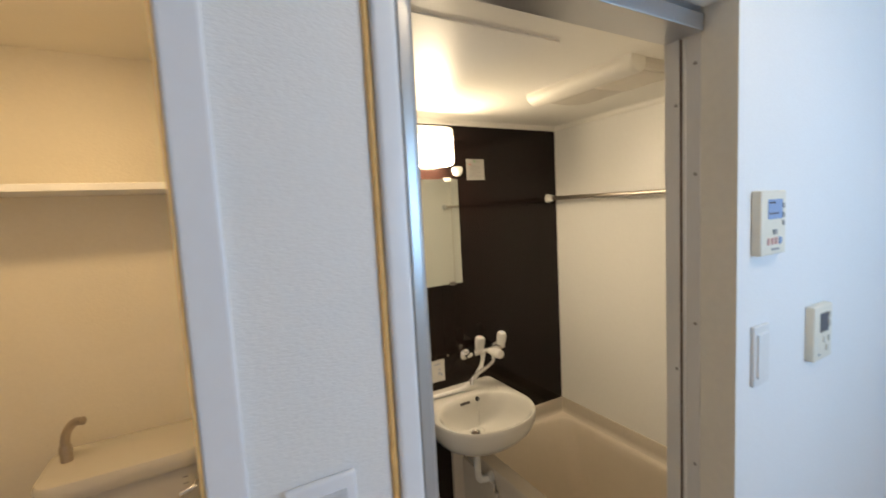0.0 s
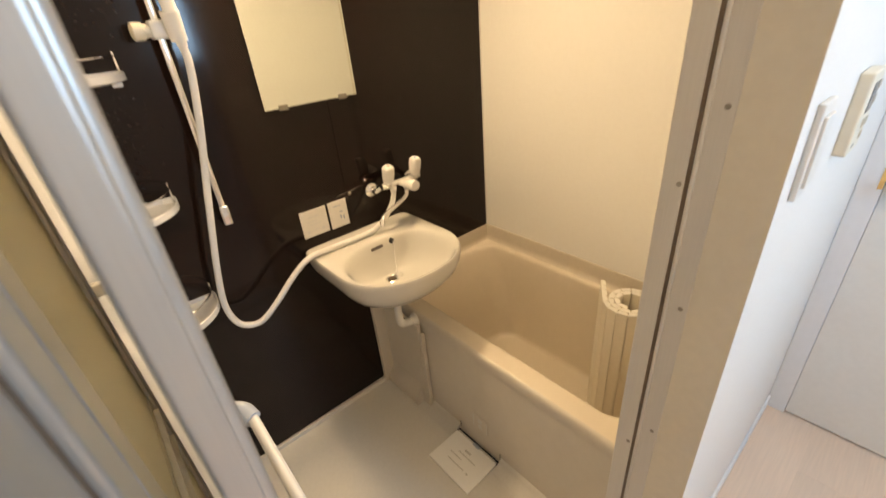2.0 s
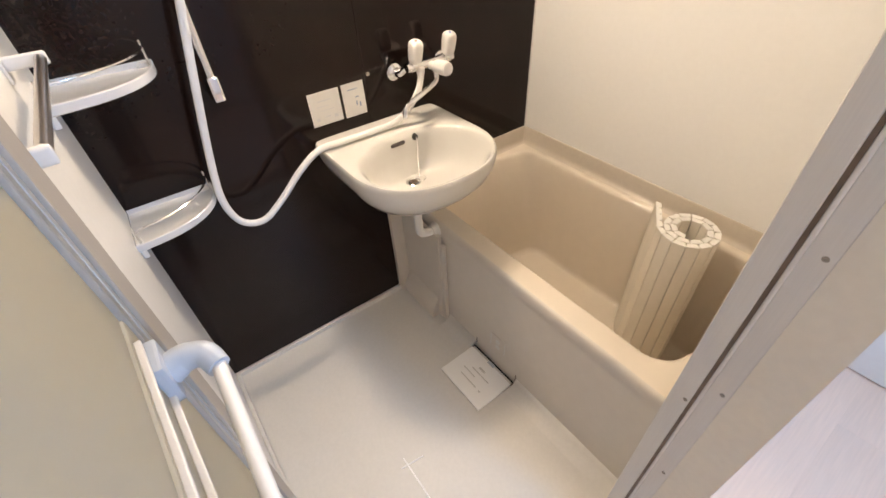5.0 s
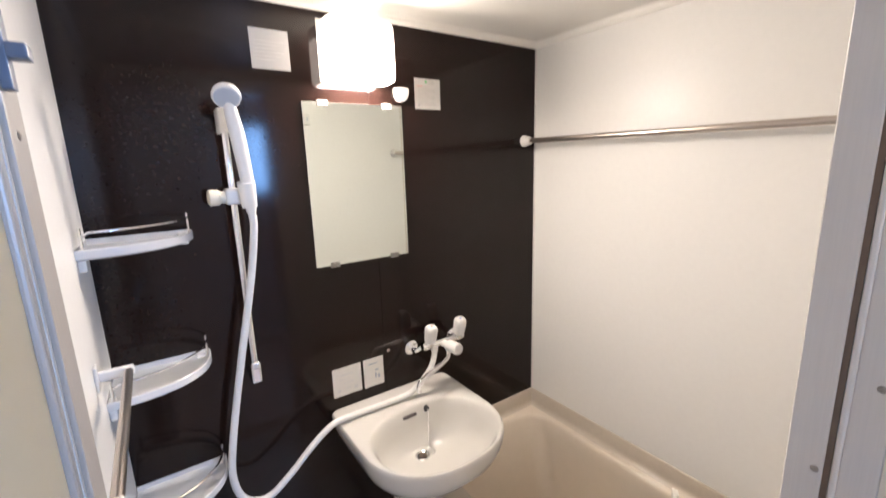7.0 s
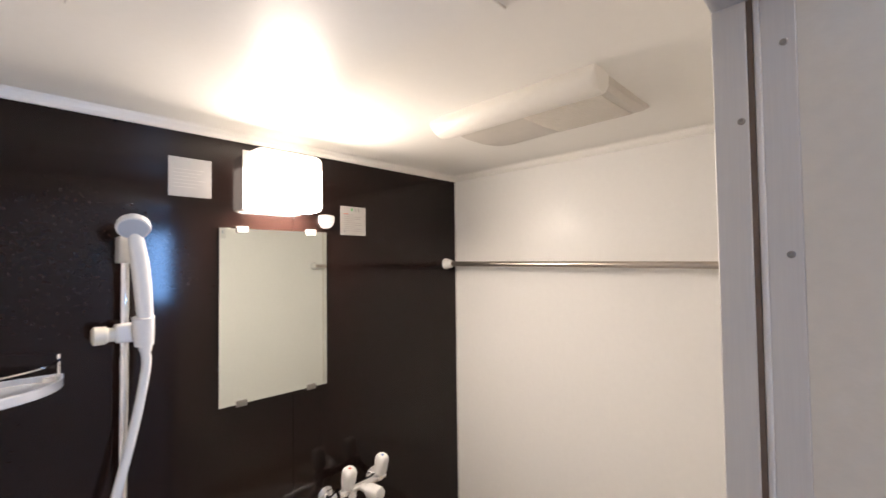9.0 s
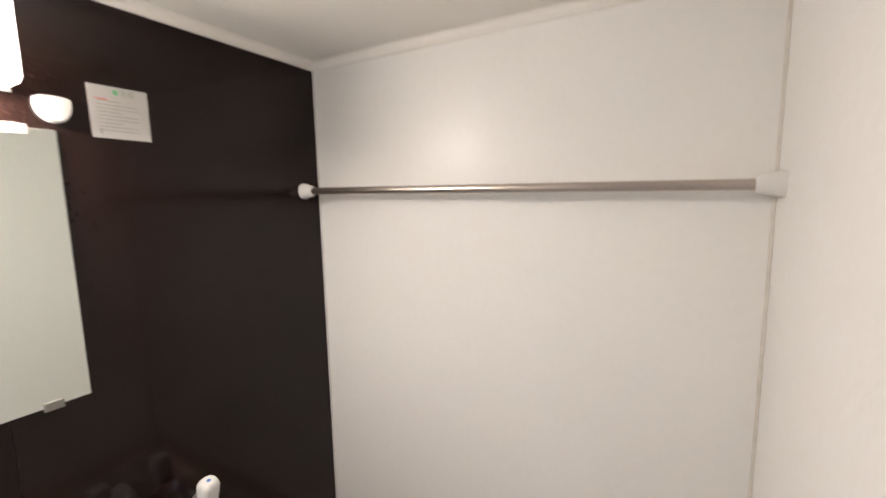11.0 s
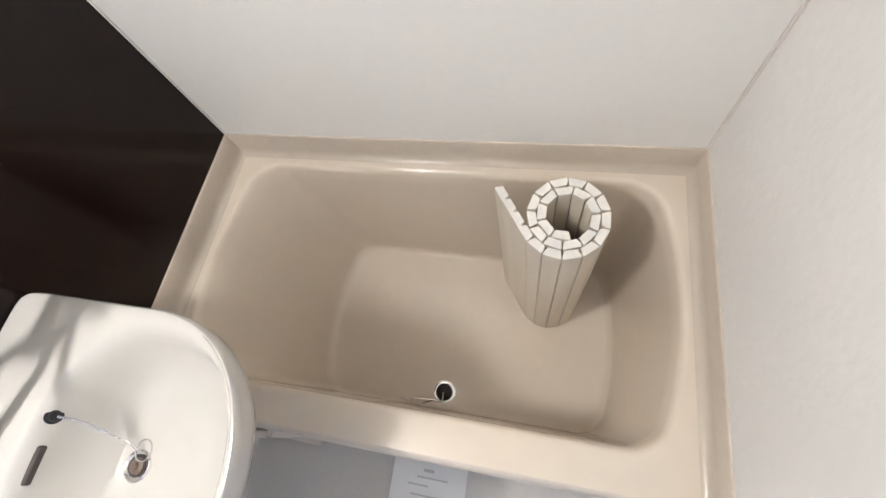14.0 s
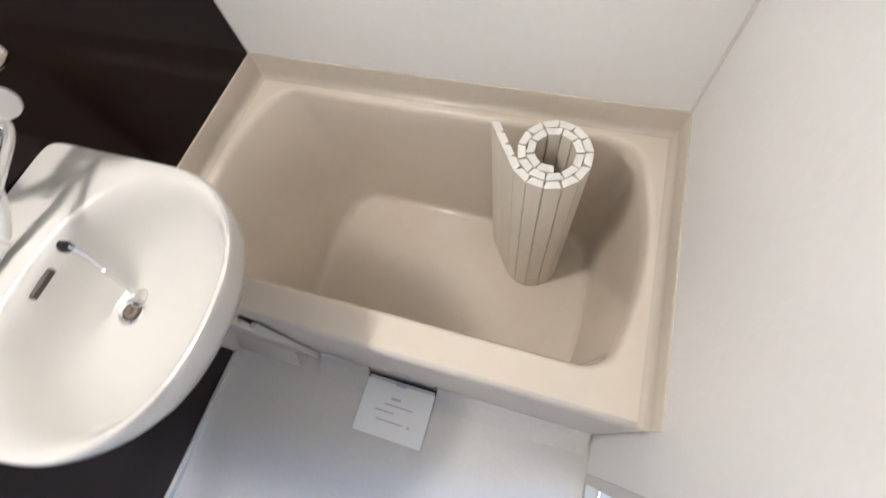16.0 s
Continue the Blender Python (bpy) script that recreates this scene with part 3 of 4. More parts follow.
# pipe cover between the tub and the dark wall
cover = thing("pipe_cover", "beige plastic pipe cover beside the tub under the basin", "pipe cover")
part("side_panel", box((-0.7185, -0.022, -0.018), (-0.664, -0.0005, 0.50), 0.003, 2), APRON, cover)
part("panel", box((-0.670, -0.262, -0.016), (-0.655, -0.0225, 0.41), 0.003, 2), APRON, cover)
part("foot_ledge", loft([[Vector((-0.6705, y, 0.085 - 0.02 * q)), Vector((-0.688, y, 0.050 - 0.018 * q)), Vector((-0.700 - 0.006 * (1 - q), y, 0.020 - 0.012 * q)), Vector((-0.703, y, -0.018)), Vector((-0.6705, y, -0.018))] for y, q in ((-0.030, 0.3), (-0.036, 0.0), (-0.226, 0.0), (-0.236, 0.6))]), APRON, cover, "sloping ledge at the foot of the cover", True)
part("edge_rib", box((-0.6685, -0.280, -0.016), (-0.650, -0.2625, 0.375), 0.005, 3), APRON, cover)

# ---- wash basin ----
sink = thing("wash_basin", "ivory ceramic wall-hung wash basin on the dark wall", "wash basin")
BX, BY, BZ = -0.7065, -0.25, 0.758


def outline(scale, z, drop=0.0, sides=168):
    """A basin edge: square against the wall, round to the front."""
    pts = []
    for k in range(sides):
        a = 2 * math.pi * k / sides
        c, s = math.cos(a), math.sin(a)
        e, deep = (22, 0.250) if s >= 0 else (2.25, 0.209)
        t = (abs(c / 0.2215) ** e + abs(s / deep) ** e) ** (-1 / e)
        pts.append(Vector((BX + c * t * scale, min(BY + s * t * scale + drop, -0.001), z)))
    return pts


def bowl(scale, z, sides=168, shift=0.0):
    pts = []
    for k in range(sides):
        a = 2 * math.pi * k / sides
        c, s = math.cos(a), math.sin(a)
        e = 2.3
        t = (abs(c / 0.194) ** e + abs(s / 0.154) ** e) ** (-1 / e)
        pts.append(Vector((BX + c * t * scale, -0.290 + s * t * scale + shift, z)))
    return pts


rings = [outline(0.25, 0.600, 0.06), outline(0.45, 0.604, 0.05), outline(0.68, 0.616, 0.035), outline(0.835, 0.644, 0.02), outline(0.94, 0.684, 0.006), outline(0.984, 0.718), outline(1.0, 0.740), outline(1.0, 0.748), outline(0.994, 0.7545), outline(0.984, 0.7575), outline(0.974, BZ),
         bowl(1.045, BZ - 0.0006), bowl(1.015, BZ - 0.0025), bowl(0.985, BZ - 0.0075), bowl(0.95, BZ - 0.018), bowl(0.905, BZ - 0.038, shift=0.002), bowl(0.84, BZ - 0.068, shift=0.007), bowl(0.72, BZ - 0.095, shift=0.017), bowl(0.53, BZ - 0.116, shift=0.035), bowl(0.30, BZ - 0.127, shift=0.065), bowl(0.12, BZ - 0.1305, shift=0.082)]
part("bowl", loft(rings), CERAMIC, sink, "glossy ivory ceramic bowl", True)
for sx in (-1, 1):
    part("bracket", box((BX + sx * 0.185 - 0.012, -0.075, 0.665), (BX + sx * 0.185 + 0.012, -0.0005, 0.745), 0.008, 3), CERAMIC, sink, "", True)
dr = part("drain", turned((-0.712, -0.212, 0.6285), (0, 0, 1), [(-0.003, 0.024), (0.001, 0.024), (0.0025, 0.021), (0.001, 0.017), (-0.001, 0.015)]), CHROME, sink, "chrome drain ring", True)
part("drain_hole", turned((-0.712, -0.212, 0.6284), (0, 0, 1), [(0, 0.0155), (0.0012, 0.0155)]), BLACK, dr)
part("plug", turned((-0.712, -0.214, 0.6292), (0, 0, 1), [(0, 0.0125), (0.003, 0.012), (0.005, 0.006), (0.009, 0.005)]), RUBBER, dr, "dark rubber plug in the drain", True)
part("plug_ring", tube([(-0.688 + 0.016 * math.cos(a), -0.220 + 0.014 * math.sin(a), 0.636) for a in (2 * math.pi * k / 20 for k in range(21))], 0.0015, 6), CHROME, sink)
part("plug_hook", turned((-0.651, -0.1455, 0.737), (0.1, -0.9, 0.35), [(-0.002, 0.0115), (0.003, 0.0115), (0.004, 0.008), (0.008, 0.0065)]), BLACK, sink, "dark chain hook", True)
chain = curve([(-0.651, -0.154, 0.739), (-0.655, -0.163, 0.712), (-0.668, -0.178, 0.676), (-0.680, -0.20, 0.648), (-0.690, -0.213, 0.640)], 16)
part("plug_chain", tube(chain, [0.0015 + 0.0008 * (i % 2) for i in range(len(chain))], 6), CHROME, sink, "fine ball chain")
slot = box((-0.740, -0.1500, 0.7270), (-0.690, -0.136, 0.7385), 0.004, 3)
part("overflow_slot", slot, material("dull_brown_recess", (0.07, 0.055, 0.05), 0.6), sink, "dark overflow slot")
pipe = part("drain_pipe", tube(curve([(-0.716, -0.222, 0.60), (-0.716, -0.222, 0.52), (-0.716, -0.222, 0.455), (-0.708, -0.222, 0.428), (-0.685, -0.222, 0.418), (-0.646, -0.222, 0.412)]), 0.0145, 16), PLASTIC, sink, "white plastic drain pipe", True)
part("flange", turned((-0.645, -0.222, 0.412), (-1, 0, 0), [(-0.006, 0.027), (0.004, 0.027), (0.010, 0.022), (0.022, 0.021), (0.024, 0.016)]), PLASTIC, pipe, "", True)

# ---- tap ----
tap = thing("mixer_tap", "chrome wall-mounted two-handle tap with white knobs", "tap")
TY = -0.072
part("body", tube([(-0.612, TY, 0.916), (-0.600, TY, 0.916), (-0.56, TY, 0.914), (-0.50, TY, 0.914), (-0.455, TY, 0.916), (-0.44, TY, 0.916)], [0.012, 0.016, 0.0135, 0.0135, 0.016, 0.012], 18), CHROME, tap, "", True)
for x, w in ((-0.616, -0.600), (-0.436, -0.452)):
    part("wall_flange", turned((x, 0, 0.890), (0, -1, 0), [(-0.001, 0.026), (0.004, 0.026), (0.010, 0.019), (0.013, 0.012)]), CHROME, tap, "", True)
    part("union", tube(curve([(x, -0.008, 0.890), (x, -0.035, 0.892), (w, -0.058, 0.914), (w, TY, 0.916)]), 0.0105, 14), CHROME, tap, "", True)


def knob(x, ink):
    base, axis = Vector((x, TY - 0.010, 0.924)), Vector((0, -0.22, 1)).normalized()
    part("stem", turned(base, axis, [(-0.012, 0.012), (0.008, 0.012), (0.012, 0.009)]), CHROME, tap, "", True)
    side = axis.orthogonal().normalized()
    up = axis.cross(side)
    rr = []
    for d, r, lobe in ((0.006, 0.014, 0), (0.011, 0.0185, 0.02), (0.020, 0.0195, 0.06), (0.046, 0.0205, 0.09), (0.060, 0.0205, 0.08), (0.066, 0.0185, 0.05), (0.070, 0.014, 0.0)):
        rr.append([base + d * axis + r * (1 + lobe * math.cos(4 * a)) * (math.cos(a) * side + math.sin(a) * up) for a in (2 * math.pi * k / 48 for k in range(48))])
    kn = part("knob", loft(rr), PLASTIC, tap, "white lobed plastic knob", True)
    part("marker", turned(base + 0.0698 * axis, axis, [(0, 0.0042), (0.0012, 0.0042)], 16), ink, kn)


knob(-0.587, REDINK)
knob(-0.465, BLUEINK)
part("diverter", turned((-0.530, TY - 0.006, 0.910), (0.06, -1.0, 0.06), [(0, 0.012), (0.026, 0.012), (0.032, 0.0185), (0.040, 0.0205), (0.078, 0.0205), (0.086, 0.018), (0.088, 0.010)]), PLASTIC, tap, "white diverter knob", True)
part("spout", tube(curve([(-0.527, TY - 0.026, 0.905), (-0.530, TY - 0.036, 0.882), (-0.545, TY - 0.046, 0.869), (-0.60, TY - 0.064, 0.858), (-0.655, TY - 0.078, 0.848), (-0.678, TY - 0.086, 0.841), (-0.686, TY - 0.091, 0.822)]), 0.0080, 14), CHROME, tap, "slim chrome swivel spout", True)
part("spout_tip", turned((-0.685, TY - 0.0905, 0.828), (-0.1, -0.1, -1), [(-0.004, 0.009), (0.012, 0.009), (0.014, 0.007)]), CHROME, tap, "", True)
part("hose_union", turned((-0.565, TY - 0.006, 0.910), (-0.25, -0.2, -1), [(0, 0.012), (0.016, 0.012), (0.024, 0.010)]), PLASTIC, tap, "", True)

# ---- shower ----
slide = thing("shower_slide_bar", "chrome shower slide bar with white holder on the dark wall", "shower rail")
SX, SY = -1.132, -0.045
part("bar", tube([(SX, SY, 0.992), (SX, SY, 1.668)], 0.0095, 18), CHROME, slide, "", True)
for z, d in ((1.648, 0.030), (0.985, 0.030)):
    part("bracket", box((SX - 0.013, SY - 0.014, z - d), (SX + 0.013, -0.0005, z + d), 0.006, 3), PLASTIC if z > 1.2 else CHROME, slide, "", True)
hold = part("holder", box((SX - 0.020, SY - 0.030, 1.445), (SX + 0.034, SY + 0.014, 1.485), 0.009, 3), PLASTIC, slide, "white sliding shower holder", True)
part("knob", turned((SX - 0.012, SY - 0.01, 1.464), (-1, 0, 0), [(0, 0.014), (0.018, 0.015), (0.022, 0.019), (0.042, 0.020), (0.046, 0.014)]), CREAMPL, hold, "", True)
part("clip", tube([(SX + 0.030, SY - 0.036, 1.438), (SX + 0.026, SY - 0.046, 1.500)], [0.018, 0.021], 18), PLASTIC, hold, "", True)
shower = thing("hand_shower", "white plastic hand shower with a long white hose", "shower")
hand = curve([(-1.100, -0.083, 1.425), (-1.102, -0.088, 1.50), (-1.112, -0.098, 1.60), (-1.122, -0.112, 1.655), (-1.130, -0.128, 1.695)], 6)
part("grip", tube(hand, [0.0115 + 0.0055 * math.sin(math.pi * i / (len(hand) - 1)) for i in range(len(hand))], 18), PLASTIC, shower, "", True)
hd = Vector((-0.10, -0.62, -0.66)).normalized()
hc = Vector((-1.131, -0.130, 1.699))
head = part("shower_head", turned(hc - hd * 0.010, hd, [(-0.006, 0.011), (0.0, 0.021), (0.010, 0.029), (0.020, 0.031), (0.025, 0.0295)], 36), PLASTIC, shower, "", True)
part("spray_plate", turned(hc + hd * 0.0135, hd, [(0, 0.027), (0.003, 0.026), (0.004, 0.016)], 36), GREYPL, head, "grey spray plate", True)
hose = curve([(-1.100, -0.082, 1.43), (-1.099, -0.080, 1.38), (-1.122, -0.08, 1.246), (-1.172, -0.08, 1.025), (-1.213, -0.082, 0.83), (-1.226, -0.085, 0.72), (-1.205, -0.09, 0.648), (-1.150, -0.095, 0.628), (-1.085, -0.095, 0.668), (-1.01, -0.093, 0.732), (-0.940, -0.088, 0.770), (-0.86, -0.085, 0.7705), (-0.75, -0.088, 0.7705), (-0.685, -0.092, 0.776), (-0.640, -0.100, 0.806), (-0.602, -0.105, 0.850), (-0.580, -0.095, 0.882), (-0.571, -0.084, 0.895)], 12)
part("hose", tube(hose, [0.0092 + 0.0003 * (i % 2) for i in range(len(hose))], 14), PLASTIC, shower, "smooth white shower hose", True)

# ---- corner shelves ----
def corner_shelf(z):
    sh = thing("corner_shelf", "frosted white quarter-round corner shelf with chrome guard rail", "shelf", "corner shelves")
    r, n = 0.208, 22

    def arc(rad, zz, inset=0.0):
        return [Vector((LEFT + inset + rad * math.sin(math.pi / 2 * k / n) ** 0.8, -inset - rad * 0.86 * math.cos(math.pi / 2 * k / n) ** 0.8, zz)) for k in range(n + 1)] + [Vector((LEFT + 0.002, -0.002, zz))]

    part("tray", loft([arc(r - 0.010, z - 0.006), arc(r, z - 0.002), arc(r, z + 0.014), arc(r - 0.003, z + 0.016), arc(r - 0.006, z + 0.014), arc(r - 0.008, z + 0.003)]), SHELFPL, sh, "", True)
    rail = [Vector((LEFT + 0.012 + (r - 0.02) * math.sin(math.pi / 2 * k / n), -0.012 - (r * 0.86 - 0.02) * math.cos(math.pi / 2 * k / n), z + 0.048)) for k in range(n + 1)]
    a, b = rail[0], rail[-1]
    pts = [a + Vector((0, 0, -0.036)), a + Vector((0, 0, -0.008))] + rail[1:-1] + [b + Vector((0, 0, 0.0)), b + Vector((0, 0, -0.036))]
    part("guard_rail", tube(pts, 0.0026, 8), CHROME, sh, "thin chrome guard rail", True)
    for q in (a, b):
        part("post", tube([q + Vector((0, 0, -0.04)), q + Vector((0, 0, 0.010))], 0.003, 8), CHROME, sh)
    part("wall_bracket", box((LEFT, -0.170, z - 0.030), (LEFT + 0.014, -0.135, z + 0.012), 0.005, 2), PLASTIC, sh)
    part("wall_bracket", box((-1.262, -0.014, z - 0.020), (-1.240, 0.0, z + 0.012), 0.004, 2), PLASTIC, sh)
    return sh


for z in (1.372, 1.050, 0.728):
    corner_shelf(z)

towel = thing("towel_bar", "steel towel bar with white brackets on the side wall", "towel bar")
part("bar", tube([(-1.385, -0.245, 1.153), (-1.385, -0.655, 1.153)], 0.0078, 16), STEEL, towel, "", True)
for y in (-0.243, -0.659):
    br = part("bracket", box((LEFT, y - 0.013, 1.126), (LEFT + 0.006, y + 0.013, 1.176), 0.003, 2), PLASTIC, towel, "white bracket")
    part("arm", box((LEFT + 0.004, y - 0.0055, 1.143), (-1.3755, y + 0.0055, 1.1635), 0.0045, 3), PLASTIC, br, "", True)

# ---- mirror, lamp, fittings on the dark wall ----
mirror = thing("wall_mirror", "frameless rectangular mirror with small clips on the dark wall", "mirror")
part("glass", box((-0.926, -0.006, 1.234), (-0.610, -0.0008, 1.710), 0.0008, 1), MIRROR, mirror)
for x in (-0.868, -0.664):
    part("clip", box((x - 0.016, -0.010, 1.698), (x + 0.016, 0.0, 1.716), 0.002, 2), CLEARPL, mirror, "clear plastic clip")
    part("clip", box((x - 0.014, -0.010, 1.228), (x + 0.014, 0.0, 1.244), 0.002, 2), CLEARPL, mirror, "clear plastic clip")

lamp = thing("wall_lamp", "lit rounded box wall lamp with white glass on the dark wall", "lamp")
part("base", box((-0.866, -0.0024, 1.764), (-0.660, -0.0005, 1.930), 0.0008, 1), PLASTIC, lamp)


def lamp_ring(grow, z):
    return rounded(-0.765, -0.050, 0.100 + grow, 0.047 + grow, 0.030 + grow, 0, z, 3, 1)


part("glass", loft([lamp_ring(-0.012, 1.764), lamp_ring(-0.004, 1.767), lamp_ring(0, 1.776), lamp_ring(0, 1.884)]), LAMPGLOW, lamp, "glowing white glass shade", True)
# emitters added to the shade to throw more light down and forward
part("underside", loft([lamp_ring(-0.013, 1.7636), lamp_ring(-0.030, 1.7633)], False, True), LAMPLOW, lamp, "added bright emitter under the shade")
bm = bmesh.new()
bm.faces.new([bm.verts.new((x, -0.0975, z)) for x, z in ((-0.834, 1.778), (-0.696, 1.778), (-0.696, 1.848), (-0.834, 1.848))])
part("face", bm, LAMPFACE, lamp, "added bright emitter over the shade front")
part("cap", loft([lamp_ring(0, 1.8842), lamp_ring(0, 1.908), lamp_ring(-0.004, 1.918), lamp_ring(-0.014, 1.924)]), LAMPTOP, lamp, "white top of the shade, dimmed to spare the ceiling", True)
outlet = thing("shaver_outlet", "small white rounded outlet under the lamp", "outlet")
part("body", loft([[Vector((-0.611 + 0.024 * math.cos(a) * s, -d, 1.752 + (0.030 * math.sin(a) * s if math.sin(a) < 0 else 0.014 * math.sin(a) ** 0.3 * s))) for a in (2 * math.pi * k / 40 for k in range(40))] for d, s in ((0, 1.0), (0.013, 1.0), (0.020, 0.90), (0.022, 0.6))]), PLASTIC, outlet, "", True)
for z in (1.748, 1.737):
    part("slot", box((-0.618, -0.0228, z - 0.002), (-0.604, -0.0205, z + 0.002)), GREYPL, outlet)


def wall_label(name, x0, x1, z0, z1, label, cells, mat=INK, marks=()):
    lb = thing(name, label, "label")
    # high cards sit near the lamp and get the darkened white
    part("card", box((x0, -0.0016, z0), (x1, 0.0, z1), 0.0006, 1), DIMCARD if z0 > 1.5 else LABEL, lb)
    w, h = x1 - x0, z1 - z0

    def plane(u, v, d):
        return (x0 + u * w, -0.0016 - d, z1 - v * h)
    print_bars(lb, plane, cells, mat)
    for cs, mm in marks:
        print_bars(lb, plane, cs, mm, "print_mark")
    return lb


text = [(0.12, 0.28 + 0.07 * i, 0.12 + 0.72 * (0.55 + 0.45 * abs(math.sin(i * 2.1))), 0.295 + 0.07 * i) for i in range(9)]
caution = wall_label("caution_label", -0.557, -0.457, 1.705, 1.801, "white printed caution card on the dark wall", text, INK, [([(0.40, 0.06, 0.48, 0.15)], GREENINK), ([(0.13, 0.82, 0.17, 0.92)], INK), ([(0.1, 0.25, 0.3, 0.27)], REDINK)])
heading = bpy.data.curves.new("heading", "FONT")
heading.body, heading.size, heading.extrude = "注意", 0.013, 0.0002
heading.materials.append(INK)
head_ob = new("heading", heading)
head_ob.parent = caution
head_ob.matrix_local = Matrix.Translation((-0.506, -0.0021, 1.786)) @ Euler((radians(90), 0, 0)).to_matrix().to_4x4()
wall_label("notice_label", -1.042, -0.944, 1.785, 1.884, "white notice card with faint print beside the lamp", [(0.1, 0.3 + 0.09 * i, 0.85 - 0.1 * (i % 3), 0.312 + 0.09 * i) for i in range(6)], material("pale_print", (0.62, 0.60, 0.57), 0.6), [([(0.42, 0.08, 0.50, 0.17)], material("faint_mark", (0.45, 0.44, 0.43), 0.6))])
wall_label("tap_label", -0.908, -0.810, 0.796, 0.894, "white instruction card above the basin", [(0.28, 0.25, 0.70, 0.29), (0.22, 0.42, 0.6, 0.44), (0.3, 0.55, 0.75, 0.57), (0.14, 0.75, 0.24, 0.85), (0.40, 0.75, 0.60, 0.78), (0.72, 0.75, 0.84, 0.85)], material("pale_print", (0.60, 0.60, 0.61), 0.6))
wall_label("small_tap_label", -0.801, -0.728, 0.794, 0.895, "small white instruction card above the basin", [(0.25, 0.18, 0.7, 0.21), (0.55, 0.42, 0.72, 0.46), (0.55, 0.55, 0.62, 0.70), (0.7, 0.6, 0.78, 0.75)], material("blue_grey_print", (0.28, 0.34, 0.44), 0.6))
screw((-0.706, -0.0002, 0.905), (0, -1, 0), 0.006, tap)

# ---- rail over the tub ----
rail = thing("drying_rail", "steel drying rail with white end brackets above the tub", "rail")
part("bar", tube([(-0.063, -0.030, 1.604), (-0.063, -1.070, 1.595)], 0.0098, 20), STEEL, rail, "", True)
for y, s in ((0, -1), (-1.1, 1)):
    bk = part("bracket", loft([[Vector((-0.063 + hx * math.cos(a), y + s * d, (1.604 if y == 0 else 1.595) + hz * math.sin(a))) for a in (2 * math.pi * (k + 0.5) / 24 for k in range(24))] for d, hx, hz in ((0.0, 0.018, 0.022), (0.012, 0.018, 0.022), (0.020, 0.016, 0.0185), (0.036, 0.0145, 0.0155), (0.041, 0.012, 0.012))]), PLASTIC, rail, "white plastic end bracket", True)
    screw((-0.063, y + s * 0.012, 1.615), (0, s, 0), 0.0025, bk)

hook = thing("wall_hook", "small pale plastic holder high on the wall beside the door", "hook")
part("body", box((-0.613, -1.0995, 1.746), (-0.556, -1.076, 1.806), 0.003, 3), PLASTIC, hook, "", True)
for x in (-0.594, -0.572):
    part("slot", box((x - 0.004, -1.0762, 1.768), (x + 0.004, -1.0755, 1.784)), GREYPL, hook)

# ---- ceiling ventilator ----
vent = thing("ceiling_ventilator", "pale beige bathroom ceiling ventilator with fine louvres", "ventilator")
VX0, VY0, VY1 = -0.569, -0.876, -0.446
fascia_prof = [(VX0, 0.0), (VX0 - 0.003, 0.014), (VX0 + 0.001, 0.027), (VX0 + 0.011, 0.038), (VX0 + 0.026, 0.044), (VX0 + 0.046, 0.044), (VX0 + 0.056, 0.040), (VX0 + 0.060, 0.034), (VX0 + 0.060, 0.0)]
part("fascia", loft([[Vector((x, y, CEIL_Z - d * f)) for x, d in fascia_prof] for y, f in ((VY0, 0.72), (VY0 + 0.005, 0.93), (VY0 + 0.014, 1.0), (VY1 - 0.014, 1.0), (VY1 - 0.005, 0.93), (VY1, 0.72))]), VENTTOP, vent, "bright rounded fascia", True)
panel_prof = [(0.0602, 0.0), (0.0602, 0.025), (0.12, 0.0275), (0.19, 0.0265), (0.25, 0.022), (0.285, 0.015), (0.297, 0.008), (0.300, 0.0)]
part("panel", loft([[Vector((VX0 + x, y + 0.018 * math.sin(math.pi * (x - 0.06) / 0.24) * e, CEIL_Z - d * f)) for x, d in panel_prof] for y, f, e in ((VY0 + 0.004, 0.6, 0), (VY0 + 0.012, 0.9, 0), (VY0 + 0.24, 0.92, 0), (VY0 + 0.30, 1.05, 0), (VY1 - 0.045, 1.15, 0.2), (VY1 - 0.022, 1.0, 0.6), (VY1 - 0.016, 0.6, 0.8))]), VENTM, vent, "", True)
for k in range(19):
    x = 0.070 + k * 0.0105
    d = 0.0252 if k < 12 else 0.0252 - 0.00075 * (k - 11)
    part("slat", box((VX0 + x, VY0 + 0.030, CEIL_Z - d - 0.0026), (VX0 + x + 0.0028, VY0 + 0.215, CEIL_Z - d + 0.006)), VENTM, vent)

# ---- floor drain cover ----
fd = thing("floor_drain_cover", "white tilted plastic drain cover lying at the tub apron", "drain cover")


def slab(corners, thick):
    lo = [Vector(c) for c in corners]
    return loft([lo, [c + Vector((0, 0, thick)) for c in lo]])


part("cover", slab([(-0.822, -0.452, FLOOR_Z + 0.002), (-0.673, -0.452, FLOOR_Z + 0.008), (-0.673, -0.660, FLOOR_Z + 0.008), (-0.822, -0.660, FLOOR_Z + 0.002)], 0.006), RIDGE, fd)
part("back_strip", box((-0.6726, -0.657, FLOOR_Z), (-0.6640, -0.455, FLOOR_Z + 0.0120), 0.001, 1), FLOOR, fd)
part("gap", box((-0.6638, -0.659, FLOOR_Z), (-0.6585, -0.453, FLOOR_Z + 0.0125)), BLACK, fd, "dark gap behind the cover")
